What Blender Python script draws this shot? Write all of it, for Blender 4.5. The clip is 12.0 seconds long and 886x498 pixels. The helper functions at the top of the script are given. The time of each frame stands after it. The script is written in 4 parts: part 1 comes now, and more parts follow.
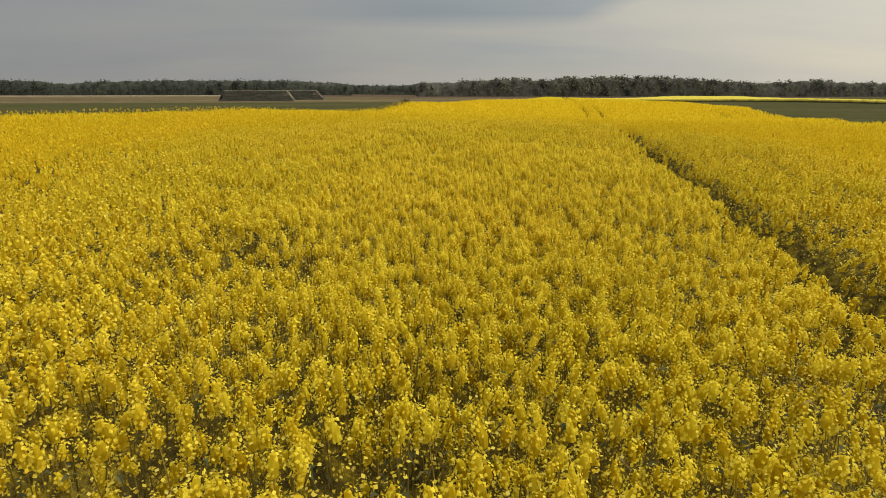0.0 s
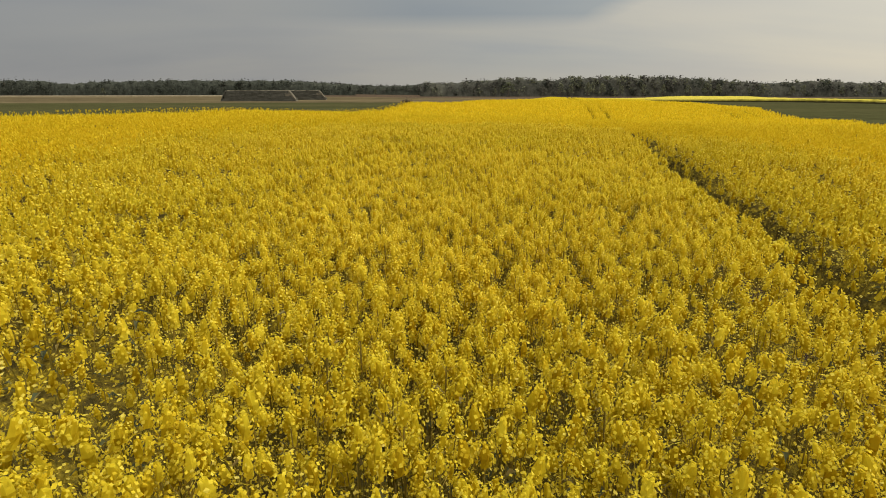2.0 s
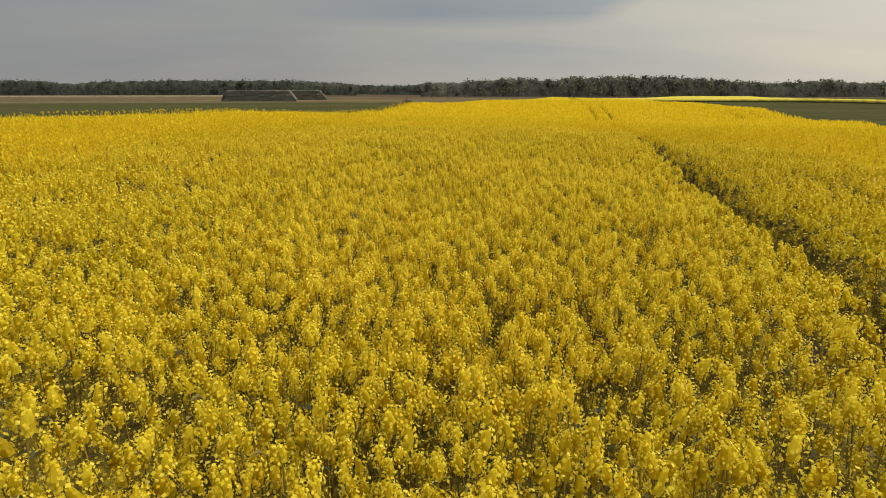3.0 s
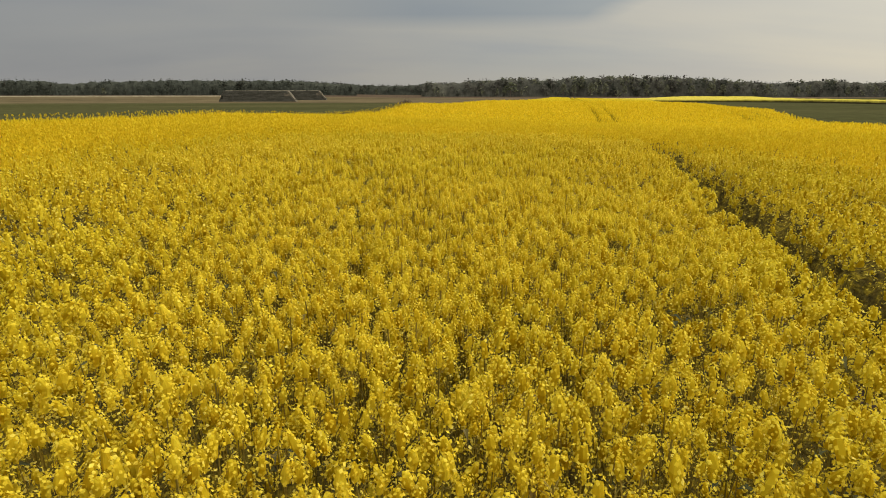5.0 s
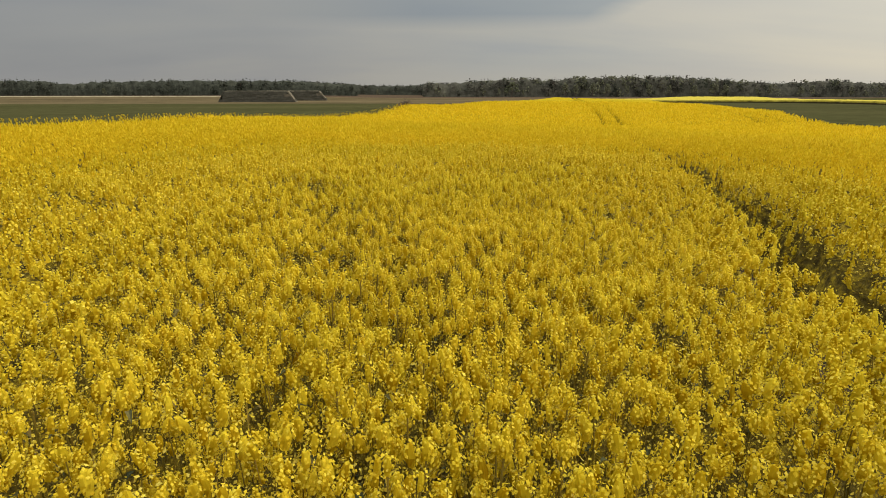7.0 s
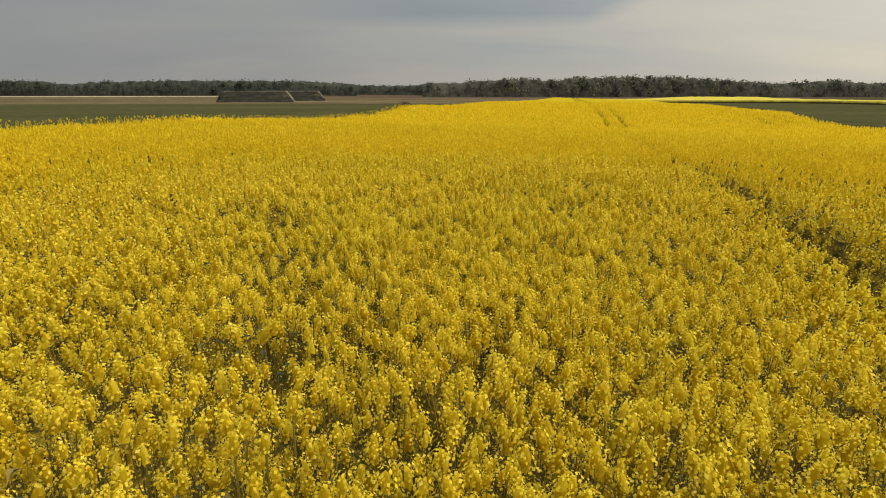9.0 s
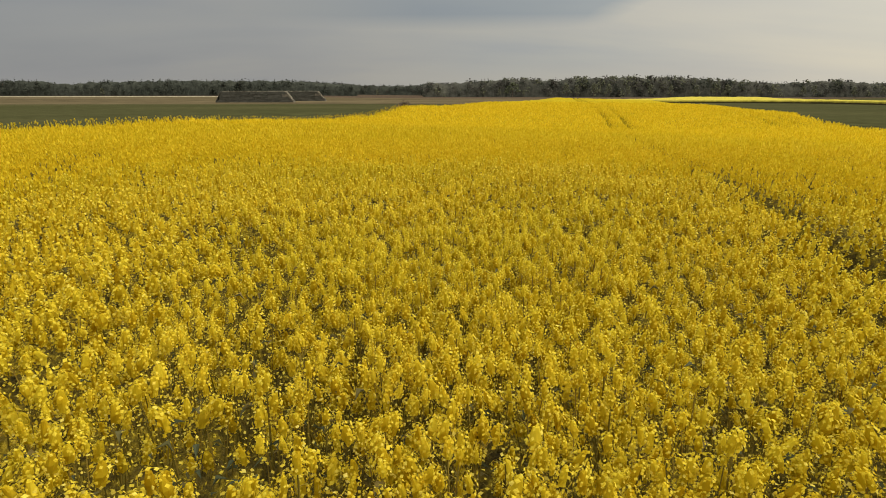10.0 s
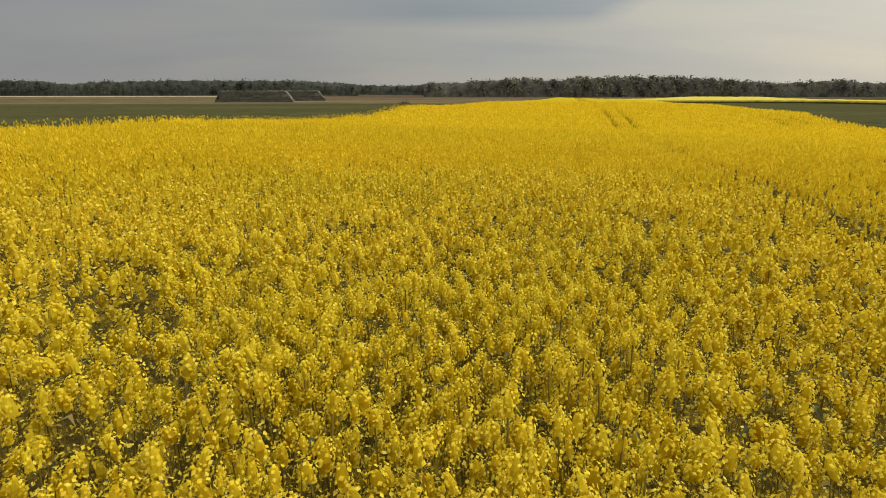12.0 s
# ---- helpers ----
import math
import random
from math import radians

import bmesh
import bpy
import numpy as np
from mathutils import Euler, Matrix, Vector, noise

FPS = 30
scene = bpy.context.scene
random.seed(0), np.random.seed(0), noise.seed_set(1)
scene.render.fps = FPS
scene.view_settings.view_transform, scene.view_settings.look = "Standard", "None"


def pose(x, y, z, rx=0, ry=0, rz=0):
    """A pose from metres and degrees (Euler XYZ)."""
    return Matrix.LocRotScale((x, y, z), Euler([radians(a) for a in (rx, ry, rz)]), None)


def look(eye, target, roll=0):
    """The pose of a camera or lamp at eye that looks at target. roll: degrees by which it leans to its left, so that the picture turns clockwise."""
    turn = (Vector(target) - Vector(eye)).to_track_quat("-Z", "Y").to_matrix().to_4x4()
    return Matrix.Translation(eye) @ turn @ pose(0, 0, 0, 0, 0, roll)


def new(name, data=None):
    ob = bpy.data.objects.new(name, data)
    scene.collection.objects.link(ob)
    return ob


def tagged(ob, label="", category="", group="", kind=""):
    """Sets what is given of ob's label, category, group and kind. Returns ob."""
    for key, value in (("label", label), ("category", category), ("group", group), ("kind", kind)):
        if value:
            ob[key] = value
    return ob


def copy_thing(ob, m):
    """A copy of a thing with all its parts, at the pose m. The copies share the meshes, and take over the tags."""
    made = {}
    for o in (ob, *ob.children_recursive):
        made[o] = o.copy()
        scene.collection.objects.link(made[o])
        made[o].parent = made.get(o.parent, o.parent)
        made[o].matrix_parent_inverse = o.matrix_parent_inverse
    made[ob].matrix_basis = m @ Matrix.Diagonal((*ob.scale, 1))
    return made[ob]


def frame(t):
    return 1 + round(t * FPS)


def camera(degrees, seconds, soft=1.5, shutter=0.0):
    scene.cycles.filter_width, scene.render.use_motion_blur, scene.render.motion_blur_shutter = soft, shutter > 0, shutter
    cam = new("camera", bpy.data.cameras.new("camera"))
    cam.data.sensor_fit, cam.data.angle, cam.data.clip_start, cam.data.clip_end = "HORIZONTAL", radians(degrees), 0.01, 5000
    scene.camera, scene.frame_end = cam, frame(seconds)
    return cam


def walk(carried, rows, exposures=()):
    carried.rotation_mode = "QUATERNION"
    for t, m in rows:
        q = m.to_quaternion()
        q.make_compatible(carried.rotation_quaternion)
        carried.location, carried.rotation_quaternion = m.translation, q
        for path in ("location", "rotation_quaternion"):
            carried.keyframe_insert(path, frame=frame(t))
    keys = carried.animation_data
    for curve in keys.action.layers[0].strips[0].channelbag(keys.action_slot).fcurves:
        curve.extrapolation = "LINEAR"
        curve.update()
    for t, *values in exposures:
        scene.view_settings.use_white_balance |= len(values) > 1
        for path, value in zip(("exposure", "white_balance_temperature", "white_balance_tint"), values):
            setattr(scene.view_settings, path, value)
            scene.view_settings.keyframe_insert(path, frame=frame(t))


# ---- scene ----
# ---------------------------------------------------------------- camera
cam = camera(76.0, 12.0, soft=0.95)
# seconds, x, y, z, yaw
PATH = [
    (0.0, 0.000, 0.000, 2.712, 0.000),
    (0.5, 0.100, 0.453, 2.705, 0.181),
    (1.0, 0.203, 0.918, 2.708, 0.319),
    (1.5, 0.294, 1.398, 2.700, 0.374),
    (2.0, 0.364, 1.879, 2.704, 0.440),
    (2.5, 0.426, 2.362, 2.721, 0.506),
    (3.0, 0.511, 2.830, 2.743, 0.588),
    (5.0, 0.811, 4.690, 2.791, 0.676),
    (5.5, 0.886, 5.154, 2.821, 0.726),
    (6.0, 0.952, 5.593, 2.856, 0.803),
    (6.5, 0.983, 6.021, 2.901, 0.825),
    (7.0, 0.990, 6.411, 2.910, 0.836),
    (9.0, 1.026, 8.115, 2.958, 0.814),
    (9.5, 1.029, 8.566, 2.976, 0.842),
    (10.0, 1.038, 9.003, 2.986, 0.853),
    (10.5, 1.057, 9.444, 2.973, 0.869),
    (11.0, 1.088, 9.884, 2.956, 0.935),
    (11.5, 1.111, 10.319, 2.923, 0.979),
    (12.0, 1.125, 10.751, 2.896, 0.990),
]
walk(cam, [(t, pose(x, y, z, 90 - 15.64, 0, yaw)) for t, x, y, z, yaw in PATH])

# ---------------------------------------------------------------- light
SUN_AZ, SUN_EL = radians(78), radians(41)          # azimuth clockwise from +y
SUN_DIR = Vector((math.sin(SUN_AZ) * math.cos(SUN_EL), math.cos(SUN_AZ) * math.cos(SUN_EL), math.sin(SUN_EL)))
THIN_CLOUD = Vector((math.sin(SUN_AZ) * 0.839, math.cos(SUN_AZ) * 0.839, 0.545))   # where the cloud is thinnest, below the sun


def node(tree, kind, inputs=None, operation="", use_clamp=False, data_type="", blend_type=""):
    n = tree.nodes.new(kind)
    if operation:
        n.operation = operation
    if use_clamp:
        n.use_clamp = True
    if data_type:
        n.data_type, n.blend_type = data_type, blend_type
    for k, v in (inputs or {}).items():
        if isinstance(v, bpy.types.NodeSocket):
            tree.links.new(v, n.inputs[k])
        else:
            n.inputs[k].default_value = v
    return n


def ramp(tree, fac, stops, mode="LINEAR"):
    n = node(tree, "ShaderNodeValToRGB", {0: fac})
    n.color_ramp.interpolation = mode
    while len(n.color_ramp.elements) < len(stops):
        n.color_ramp.elements.new(0.5)
    for e, (p, c) in zip(n.color_ramp.elements, stops):
        e.position, e.color = p, (*c, 1) if len(c) == 3 else c
    return n.outputs[0]


def mathn(tree, op, a, b=0.0, clamp=False):
    return node(tree, "ShaderNodeMath", {0: a, 1: b}, operation=op, use_clamp=clamp).outputs[0]


def mixc(tree, fac, a, b, blend="MIX"):
    n = node(tree, "ShaderNodeMix", data_type="RGBA", blend_type=blend)
    for k, v in ((0, fac), (6, a), (7, b)):
        if isinstance(v, bpy.types.NodeSocket):
            tree.links.new(v, n.inputs[k])
        else:
            n.inputs[k].default_value = v if k == 0 else (*v, 1)
    return n.outputs[2]


def build_sky():
    world = bpy.data.worlds.new("sky")
    world.use_nodes = True
    scene.world = world
    t = world.node_tree
    t.nodes.clear()
    sky = node(t, "ShaderNodeTexSky")
    sky.sky_type, sky.sun_disc, sky.sun_elevation, sky.sun_rotation = "NISHITA", False, SUN_EL, SUN_AZ
    sky.air_density, sky.dust_density = 1.3, 2.5
    co = node(t, "ShaderNodeTexCoord").outputs["Generated"]
    sep = node(t, "ShaderNodeSeparateXYZ", {0: co})
    x, y, z = sep.outputs[0], sep.outputs[1], sep.outputs[2]
    # cloud deck: long flat streaks, seen obliquely
    zz = mathn(t, "ADD", mathn(t, "MAXIMUM", z, 0.0), 0.15)
    plane = node(t, "ShaderNodeCombineXYZ", {0: mathn(t, "DIVIDE", x, zz), 1: mathn(t, "DIVIDE", y, zz), 2: 0.0}).outputs[0]
    big = node(t, "ShaderNodeTexNoise", {"Vector": node(t, "ShaderNodeMapping", {0: plane, 1: CLOUD_SHIFT, 3: (0.16, 0.22, 1)}).outputs[0],
                                         "Scale": 1.0, "Detail": 5.0, "Roughness": 0.5, "Distortion": 0.5}).outputs[0]
    fine = node(t, "ShaderNodeTexNoise", {"Vector": node(t, "ShaderNodeMapping", {0: plane, 3: (0.5, 0.9, 1)}).outputs[0],
                                          "Scale": 1.3, "Detail": 6.0, "Roughness": 0.55}).outputs[0]
    shape = mathn(t, "ADD", mathn(t, "MULTIPLY", big, 0.86), mathn(t, "MULTIPLY", fine, 0.14))
    # thin cloud is brighter on the sun's side
    dot = node(t, "ShaderNodeVectorMath", {0: co, 1: THIN_CLOUD}, operation="DOT_PRODUCT").outputs["Value"]
    side = node(t, "ShaderNodeMapRange", {0: dot, 1: -0.42, 2: 0.85, 3: 0.0, 4: 1.0}).outputs[0]
    glow = ramp(t, side, [(0.0, (0.308, 0.308, 0.297)), (0.3, (0.332, 0.331, 0.317)), (0.60, (0.462, 0.45, 0.402)), (0.74, (0.578, 0.55, 0.472)), (0.86, (0.67, 0.635, 0.53)), (1.0, (0.92, 0.86, 0.72))])
    thick = ramp(t, shape, [(0.36, (0.81, 0.84, 0.91)), (0.46, (0.93, 0.94, 0.98)), (0.56, (1.06, 1.04, 1.01)), (0.68, (1.14, 1.11, 1.07))])
    cloud = mixc(t, 1.0, glow, thick, "MULTIPLY")
    clear = node(t, "ShaderNodeVectorMath", {0: sky.outputs[0], "Scale": 0.09}, operation="SCALE").outputs[0]
    # a darker bank of cloud ahead, thinning out towards the sun
    warp = mathn(t, "SUBTRACT", shape, 0.5)
    az = mathn(t, "ADD", mathn(t, "DIVIDE", x, mathn(t, "MAXIMUM", y, 0.05)), mathn(t, "MULTIPLY", warp, 0.5))
    el = mathn(t, "ADD", z, mathn(t, "MULTIPLY", warp, 0.10))
    low = node(t, "ShaderNodeMapRange", {0: el, 1: 0.095, 2: 0.118, 3: 0.0, 4: 1.0}).outputs[0]
    diag = mathn(t, "SUBTRACT", mathn(t, "ADD", mathn(t, "MULTIPLY", el, 2.1), 0.05), az)
    right = node(t, "ShaderNodeMapRange", {0: diag, 1: 0.0, 2: 0.07, 3: 0.0, 4: 1.0}).outputs[0]
    left = node(t, "ShaderNodeMapRange", {0: az, 1: -0.34, 2: -0.05, 3: 0.15, 4: 1.0}).outputs[0]
    bank = mathn(t, "MULTIPLY", mathn(t, "MULTIPLY", low, right), left)
    cloud = mixc(t, bank, cloud, mixc(t, 1.0, cloud, (0.66, 0.74, 0.86), "MULTIPLY"))
    # a thin bluish band of cloud low over the woods
    up = node(t, "ShaderNodeMapRange", {0: el, 1: 0.015, 2: 0.05, 3: 0.0, 4: 1.0}).outputs[0]
    down = node(t, "ShaderNodeMapRange", {0: el, 1: 0.062, 2: 0.10, 3: 1.0, 4: 0.0}).outputs[0]
    start = node(t, "ShaderNodeMapRange", {0: az, 1: -0.12, 2: 0.06, 3: 0.0, 4: 1.0}).outputs[0]
    end = node(t, "ShaderNodeMapRange", {0: az, 1: 0.28, 2: 0.6, 3: 1.0, 4: 0.0}).outputs[0]
    band = mathn(t, "MULTIPLY", mathn(t, "MULTIPLY", up, down), mathn(t, "MULTIPLY", start, end))
    cloud = mixc(t, band, cloud, mixc(t, 1.0, cloud, (0.86, 0.905, 0.98), "MULTIPLY"))
    # an overcast sky is brightest overhead
    cloud = node(t, "ShaderNodeVectorMath", {0: cloud, "Scale": mathn(t, "ADD", mathn(t, "MULTIPLY", mathn(t, "MAXIMUM", mathn(t, "SUBTRACT", z, 0.2), 0.0), 5.7), 1.0)}, operation="SCALE").outputs[0]
    col = mixc(t, 0.9, clear, cloud)
    bg = node(t, "ShaderNodeBackground", {0: col, 1: 1.0})
    out = node(t, "ShaderNodeOutputWorld")
    t.links.new(bg.outputs[0], out.inputs[0])


CLOUD_SHIFT = (0.0, 0.0, 0.0)
build_sky()

sun = new("sun", bpy.data.lights.new("sun", "SUN"))
sun.data.energy, sun.data.angle, sun.data.color = 1.35, radians(18), (1.0, 0.93, 0.80)
sun.matrix_world = look(SUN_DIR * 50, (0, 0, 0))
scene.view_settings.exposure = 0.0

# ---------------------------------------------------------------- materials


def material(name):
    m = bpy.data.materials.new(name)
    m.use_nodes = True
    t = m.node_tree
    t.nodes.clear()
    out = node(t, "ShaderNodeOutputMaterial")
    return m, t, out


def leafy(name, stops, glow=0.35, rough=0.5, patch=None, patch_scale=1.0):
    """Thin plant tissue: colour varies from piece to piece and over the field, and light comes through it."""
    m, t, out = material(name)
    geo = node(t, "ShaderNodeNewGeometry")
    rnd = geo.outputs["Random Per Island"]
    col = ramp(t, rnd, stops)
    if patch:
        n = node(t, "ShaderNodeTexNoise", {"Vector": geo.outputs["Position"], "Scale": patch_scale, "Detail": 3.0}).outputs[0]
        f = node(t, "ShaderNodeMapRange", {0: n, 1: 0.4, 2: 0.68, 3: 0.0, 4: 0.7}).outputs[0]
        col = mixc(t, f, col, patch, "MULTIPLY")
        # older heads have turned a deeper yellow
        n = node(t, "ShaderNodeTexNoise", {"Vector": geo.outputs["Position"], "Scale": 9.0, "Detail": 1.0}).outputs[0]
        f = node(t, "ShaderNodeMapRange", {0: n, 1: 0.5, 2: 0.68, 3: 0.0, 4: 0.9}).outputs[0]
        col = mixc(t, f, col, (0.88, 0.805, 0.5), "MULTIPLY")
    p = node(t, "ShaderNodeBsdfPrincipled", {"Base Color": col, "Roughness": rough, "Specular IOR Level": 0.06})
    tr = node(t, "ShaderNodeBsdfTranslucent", {"Color": col})
    mx = node(t, "ShaderNodeMixShader", {0: glow, 1: p.outputs[0], 2: tr.outputs[0]})
    t.links.new(mx.outputs[0], out.inputs[0])
    return m


def rough_surface(name, stops, scale=1.0, detail=8.0, rough=0.9, bump=0.5, bump_scale=None, fine=None, dist=0.05, stretch=(1, 1, 1)):
    m, t, out = material(name)
    pos = node(t, "ShaderNodeNewGeometry").outputs["Position"]
    pos = node(t, "ShaderNodeMapping", {0: pos, 3: stretch}).outputs[0]
    n = node(t, "ShaderNodeTexNoise", {"Vector": pos, "Scale": scale, "Detail": detail, "Roughness": 0.62}).outputs[0]
    col = ramp(t, n, stops)
    if fine:
        n2 = node(t, "ShaderNodeTexNoise", {"Vector": pos, "Scale": fine, "Detail": 4.0}).outputs[0]
        col = mixc(t, 0.8, col, ramp(t, n2, [(0.3, (0.55, 0.55, 0.55)), (0.7, (1.3, 1.3, 1.3))]), "MULTIPLY")
    n3 = node(t, "ShaderNodeTexNoise", {"Vector": pos, "Scale": bump_scale or scale * 8, "Detail": 5.0}).outputs[0]
    b = node(t, "ShaderNodeBump", {"Strength": bump, "Distance": dist, "Height": n3})
    p = node(t, "ShaderNodeBsdfPrincipled", {"Base Color": col, "Roughness": rough, "Specular IOR Level": 0.0, "Normal": b.outputs[0]})
    t.links.new(p.outputs[0], out.inputs[0])
    return m


PETAL = leafy("petal", [(0.0, (0.66, 0.49, 0.025)), (0.5, (0.755, 0.588, 0.043)), (0.9, (0.79, 0.64, 0.066)), (1.0, (0.81, 0.67, 0.11))],
              glow=0.42, rough=0.7, patch=(0.90, 0.93, 0.8), patch_scale=0.35)
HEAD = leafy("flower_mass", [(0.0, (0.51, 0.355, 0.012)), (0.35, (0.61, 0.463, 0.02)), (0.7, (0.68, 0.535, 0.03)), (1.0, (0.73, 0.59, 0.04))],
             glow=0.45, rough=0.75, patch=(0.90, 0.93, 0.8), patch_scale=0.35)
PETAL_FAR = leafy("petal_cluster", [(0.0, (0.57, 0.397, 0.012)), (0.5, (0.69, 0.498, 0.018)), (1.0, (0.79, 0.60, 0.036))],
                  glow=0.42, rough=0.7, patch=(0.90, 0.93, 0.8), patch_scale=0.35)
SIDE_PETAL = leafy("side_petal", [(0.0, (0.50, 0.38, 0.028)), (0.5, (0.64, 0.505, 0.05)), (1.0, (0.73, 0.61, 0.13))], glow=0.42, rough=0.7)
# low shoots under the heads, gap shade put into their dark colours
SHADED_SHOOTS = rough_surface("shaded_shoots", [(0.3, (0.042, 0.034, 0.014)), (0.48, (0.10, 0.076, 0.018)), (0.68, (0.32, 0.238, 0.023))], scale=9, fine=32, bump=1.0, bump_scale=18, dist=0.06)
GREEN = leafy("stalk", [(0.0, (0.13, 0.105, 0.02)), (0.6, (0.22, 0.17, 0.03)), (1.0, (0.36, 0.26, 0.05))], glow=0.2)
LEAF = leafy("leaf", [(0.0, (0.068, 0.082, 0.045)), (0.5, (0.11, 0.115, 0.05)), (1.0, (0.26, 0.19, 0.055))], glow=0.35, rough=0.65)
BROAD_LEAF = leafy("broad_leaf", [(0.0, (0.05, 0.062, 0.034)), (0.6, (0.07, 0.08, 0.04)), (1.0, (0.13, 0.12, 0.045))], glow=0.3, rough=0.6)
SOIL = rough_surface("soil", [(0.3, (0.05, 0.036, 0.024)), (0.55, (0.085, 0.06, 0.04)), (0.75, (0.13, 0.095, 0.065))], scale=2.5, fine=18, bump=0.9)
UNDER = rough_surface("flowering_canopy", [(0.30, (0.23, 0.17, 0.013)), (0.42, (0.31, 0.23, 0.012)), (0.55, (0.38, 0.283, 0.013)), (0.75, (0.44, 0.335, 0.018))],
                      scale=2.2, fine=9, bump=0.6, bump_scale=9, dist=0.05)
WHEAT = rough_surface("young_wheat", [(0.32, (0.046, 0.047, 0.019)), (0.5, (0.054, 0.053, 0.022)), (0.66, (0.068, 0.062, 0.027))], scale=0.05, fine=1.5, bump=0.8, bump_scale=3, dist=0.15, stretch=(0.25, 1, 1))
UNDER_FAR = rough_surface("pale_flowering_canopy", [(0.3, (0.32, 0.265, 0.04)), (0.5, (0.43, 0.35, 0.05)), (0.75, (0.51, 0.43, 0.09))], scale=0.4, fine=2, bump=0.6, bump_scale=3, dist=0.05)
SHADED_STALKS = rough_surface("shaded_stalk_flank", [(0.3, (0.05, 0.042, 0.02)), (0.6, (0.085, 0.07, 0.03))], scale=0.8, fine=4, bump=0.6)
STUBBLE = rough_surface("stubble", [(0.3, (0.072, 0.057, 0.031)), (0.5, (0.10, 0.078, 0.042)), (0.7, (0.135, 0.105, 0.06))], scale=0.03, fine=0.5, bump=0.6, bump_scale=2, stretch=(0.3, 1, 1))
PALE = rough_surface("dry_grass", [(0.3, (0.30, 0.26, 0.17)), (0.7, (0.48, 0.42, 0.30))], scale=0.1, fine=0.8, bump=0.5)
STRAW = rough_surface("weathered_straw", [(0.3, (0.06, 0.058, 0.048)), (0.5, (0.085, 0.082, 0.067)), (0.7, (0.125, 0.118, 0.096))], scale=0.9, fine=6, bump=1.0, bump_scale=14, stretch=(0.5, 0.5, 2))
STRAW_TOP = rough_surface("bleached_straw", [(0.3, (0.14, 0.125, 0.095)), (0.6, (0.26, 0.235, 0.18)), (0.75, (0.36, 0.32, 0.25))], scale=1.2, fine=6, bump=1.0, bump_scale=14)
# straw of the stack end towards the sun, sunlight put into its paler colour
SUNLIT_STRAW = rough_surface("sunlit_straw", [(0.3, (0.09, 0.08, 0.062)), (0.6, (0.17, 0.15, 0.115)), (0.75, (0.26, 0.23, 0.18))], scale=1.2, fine=6, bump=1.0, bump_scale=14)
THICKET = rough_surface("thicket", [(0.3, (0.052, 0.052, 0.042)), (0.5, (0.063, 0.062, 0.05)), (0.7, (0.08, 0.078, 0.06))], scale=0.05, fine=0.4, bump=0.7, bump_scale=1.2, dist=0.5)
DRY_TWIGS = leafy("dry_twigs", [(0.0, (0.11, 0.083, 0.056)), (1.0, (0.16, 0.122, 0.082))], glow=0.4, rough=0.8)
PINE_THICKET = rough_surface("pine_thicket", [(0.3, (0.036, 0.039, 0.031)), (0.5, (0.045, 0.048, 0.038)), (0.7, (0.058, 0.06, 0.046))], scale=0.05, fine=0.4, bump=0.7, bump_scale=1.2, dist=0.5)
BARK = rough_surface("bark", [(0.3, (0.05, 0.04, 0.03)), (0.7, (0.14, 0.11, 0.085))], scale=1.5, fine=5, bump=0.8, stretch=(1, 1, 0.25))
PINE = leafy("pine_needles", [(0.0, (0.046, 0.051, 0.038)), (0.6, (0.052, 0.057, 0.042)), (1.0, (0.06, 0.065, 0.047))], glow=0.4, rough=0.7)
EVERGREEN = leafy("dark_foliage", [(0.0, (0.085, 0.092, 0.05)), (0.6, (0.10, 0.108, 0.058)), (1.0, (0.12, 0.125, 0.068))], glow=0.3, rough=0.7)
BUDDING = leafy("spring_leaves", [(0.0, (0.12, 0.125, 0.075)), (0.6, (0.145, 0.148, 0.09)), (1.0, (0.175, 0.175, 0.108))], glow=0.3, rough=0.6)
TWIGS = leafy("bare_twigs", [(0.0, (0.074, 0.069, 0.057)), (0.6, (0.083, 0.077, 0.063)), (1.0, (0.094, 0.087, 0.071))], glow=0.45, rough=0.8)

# ---------------------------------------------------------------- land
AXIS = math.atan(0.26)                    # the drilling direction of the field
CA, SA = math.cos(AXIS), math.sin(AXIS)
U_LEFT, U_RIGHT = -24.5, 18.0
U_MID, U_HALF = (U_LEFT + U_RIGHT) / 2, (U_RIGHT - U_LEFT) / 2
CROP = 1.40                               # height of the flowering crop
V_KNOTS = np.array([-10, 0, 10, 18, 26, 36, 50, 64, 76, 90, 130, 200, 300.0])
RISE = np.array([[2.13, 1.28, 0.58], [2.15, 1.51, 0.79], [1.8, 1.7, 0.79], [1.71, 1.87, 0.86], [1.61, 1.57, 1.46], [1.46, 1.2, 0.49], [0.87, 0.5, 0.64],
                 [0.7, -0.24, 0.31], [1.24, 0.2, 0.82], [0.91, 0.7, 0.66], [0.78, 0.74, 0.38], [0.06, -0.12, -0.41], [-0.16, -0.66, -0.93]]) - CROP
SLOPE = np.gradient(RISE, V_KNOTS, axis=0)


def uv(x, y):
    return x * CA - y * SA, x * SA + y * CA


def xy(u, v):
    return u * CA + v * SA, -u * SA + v * CA


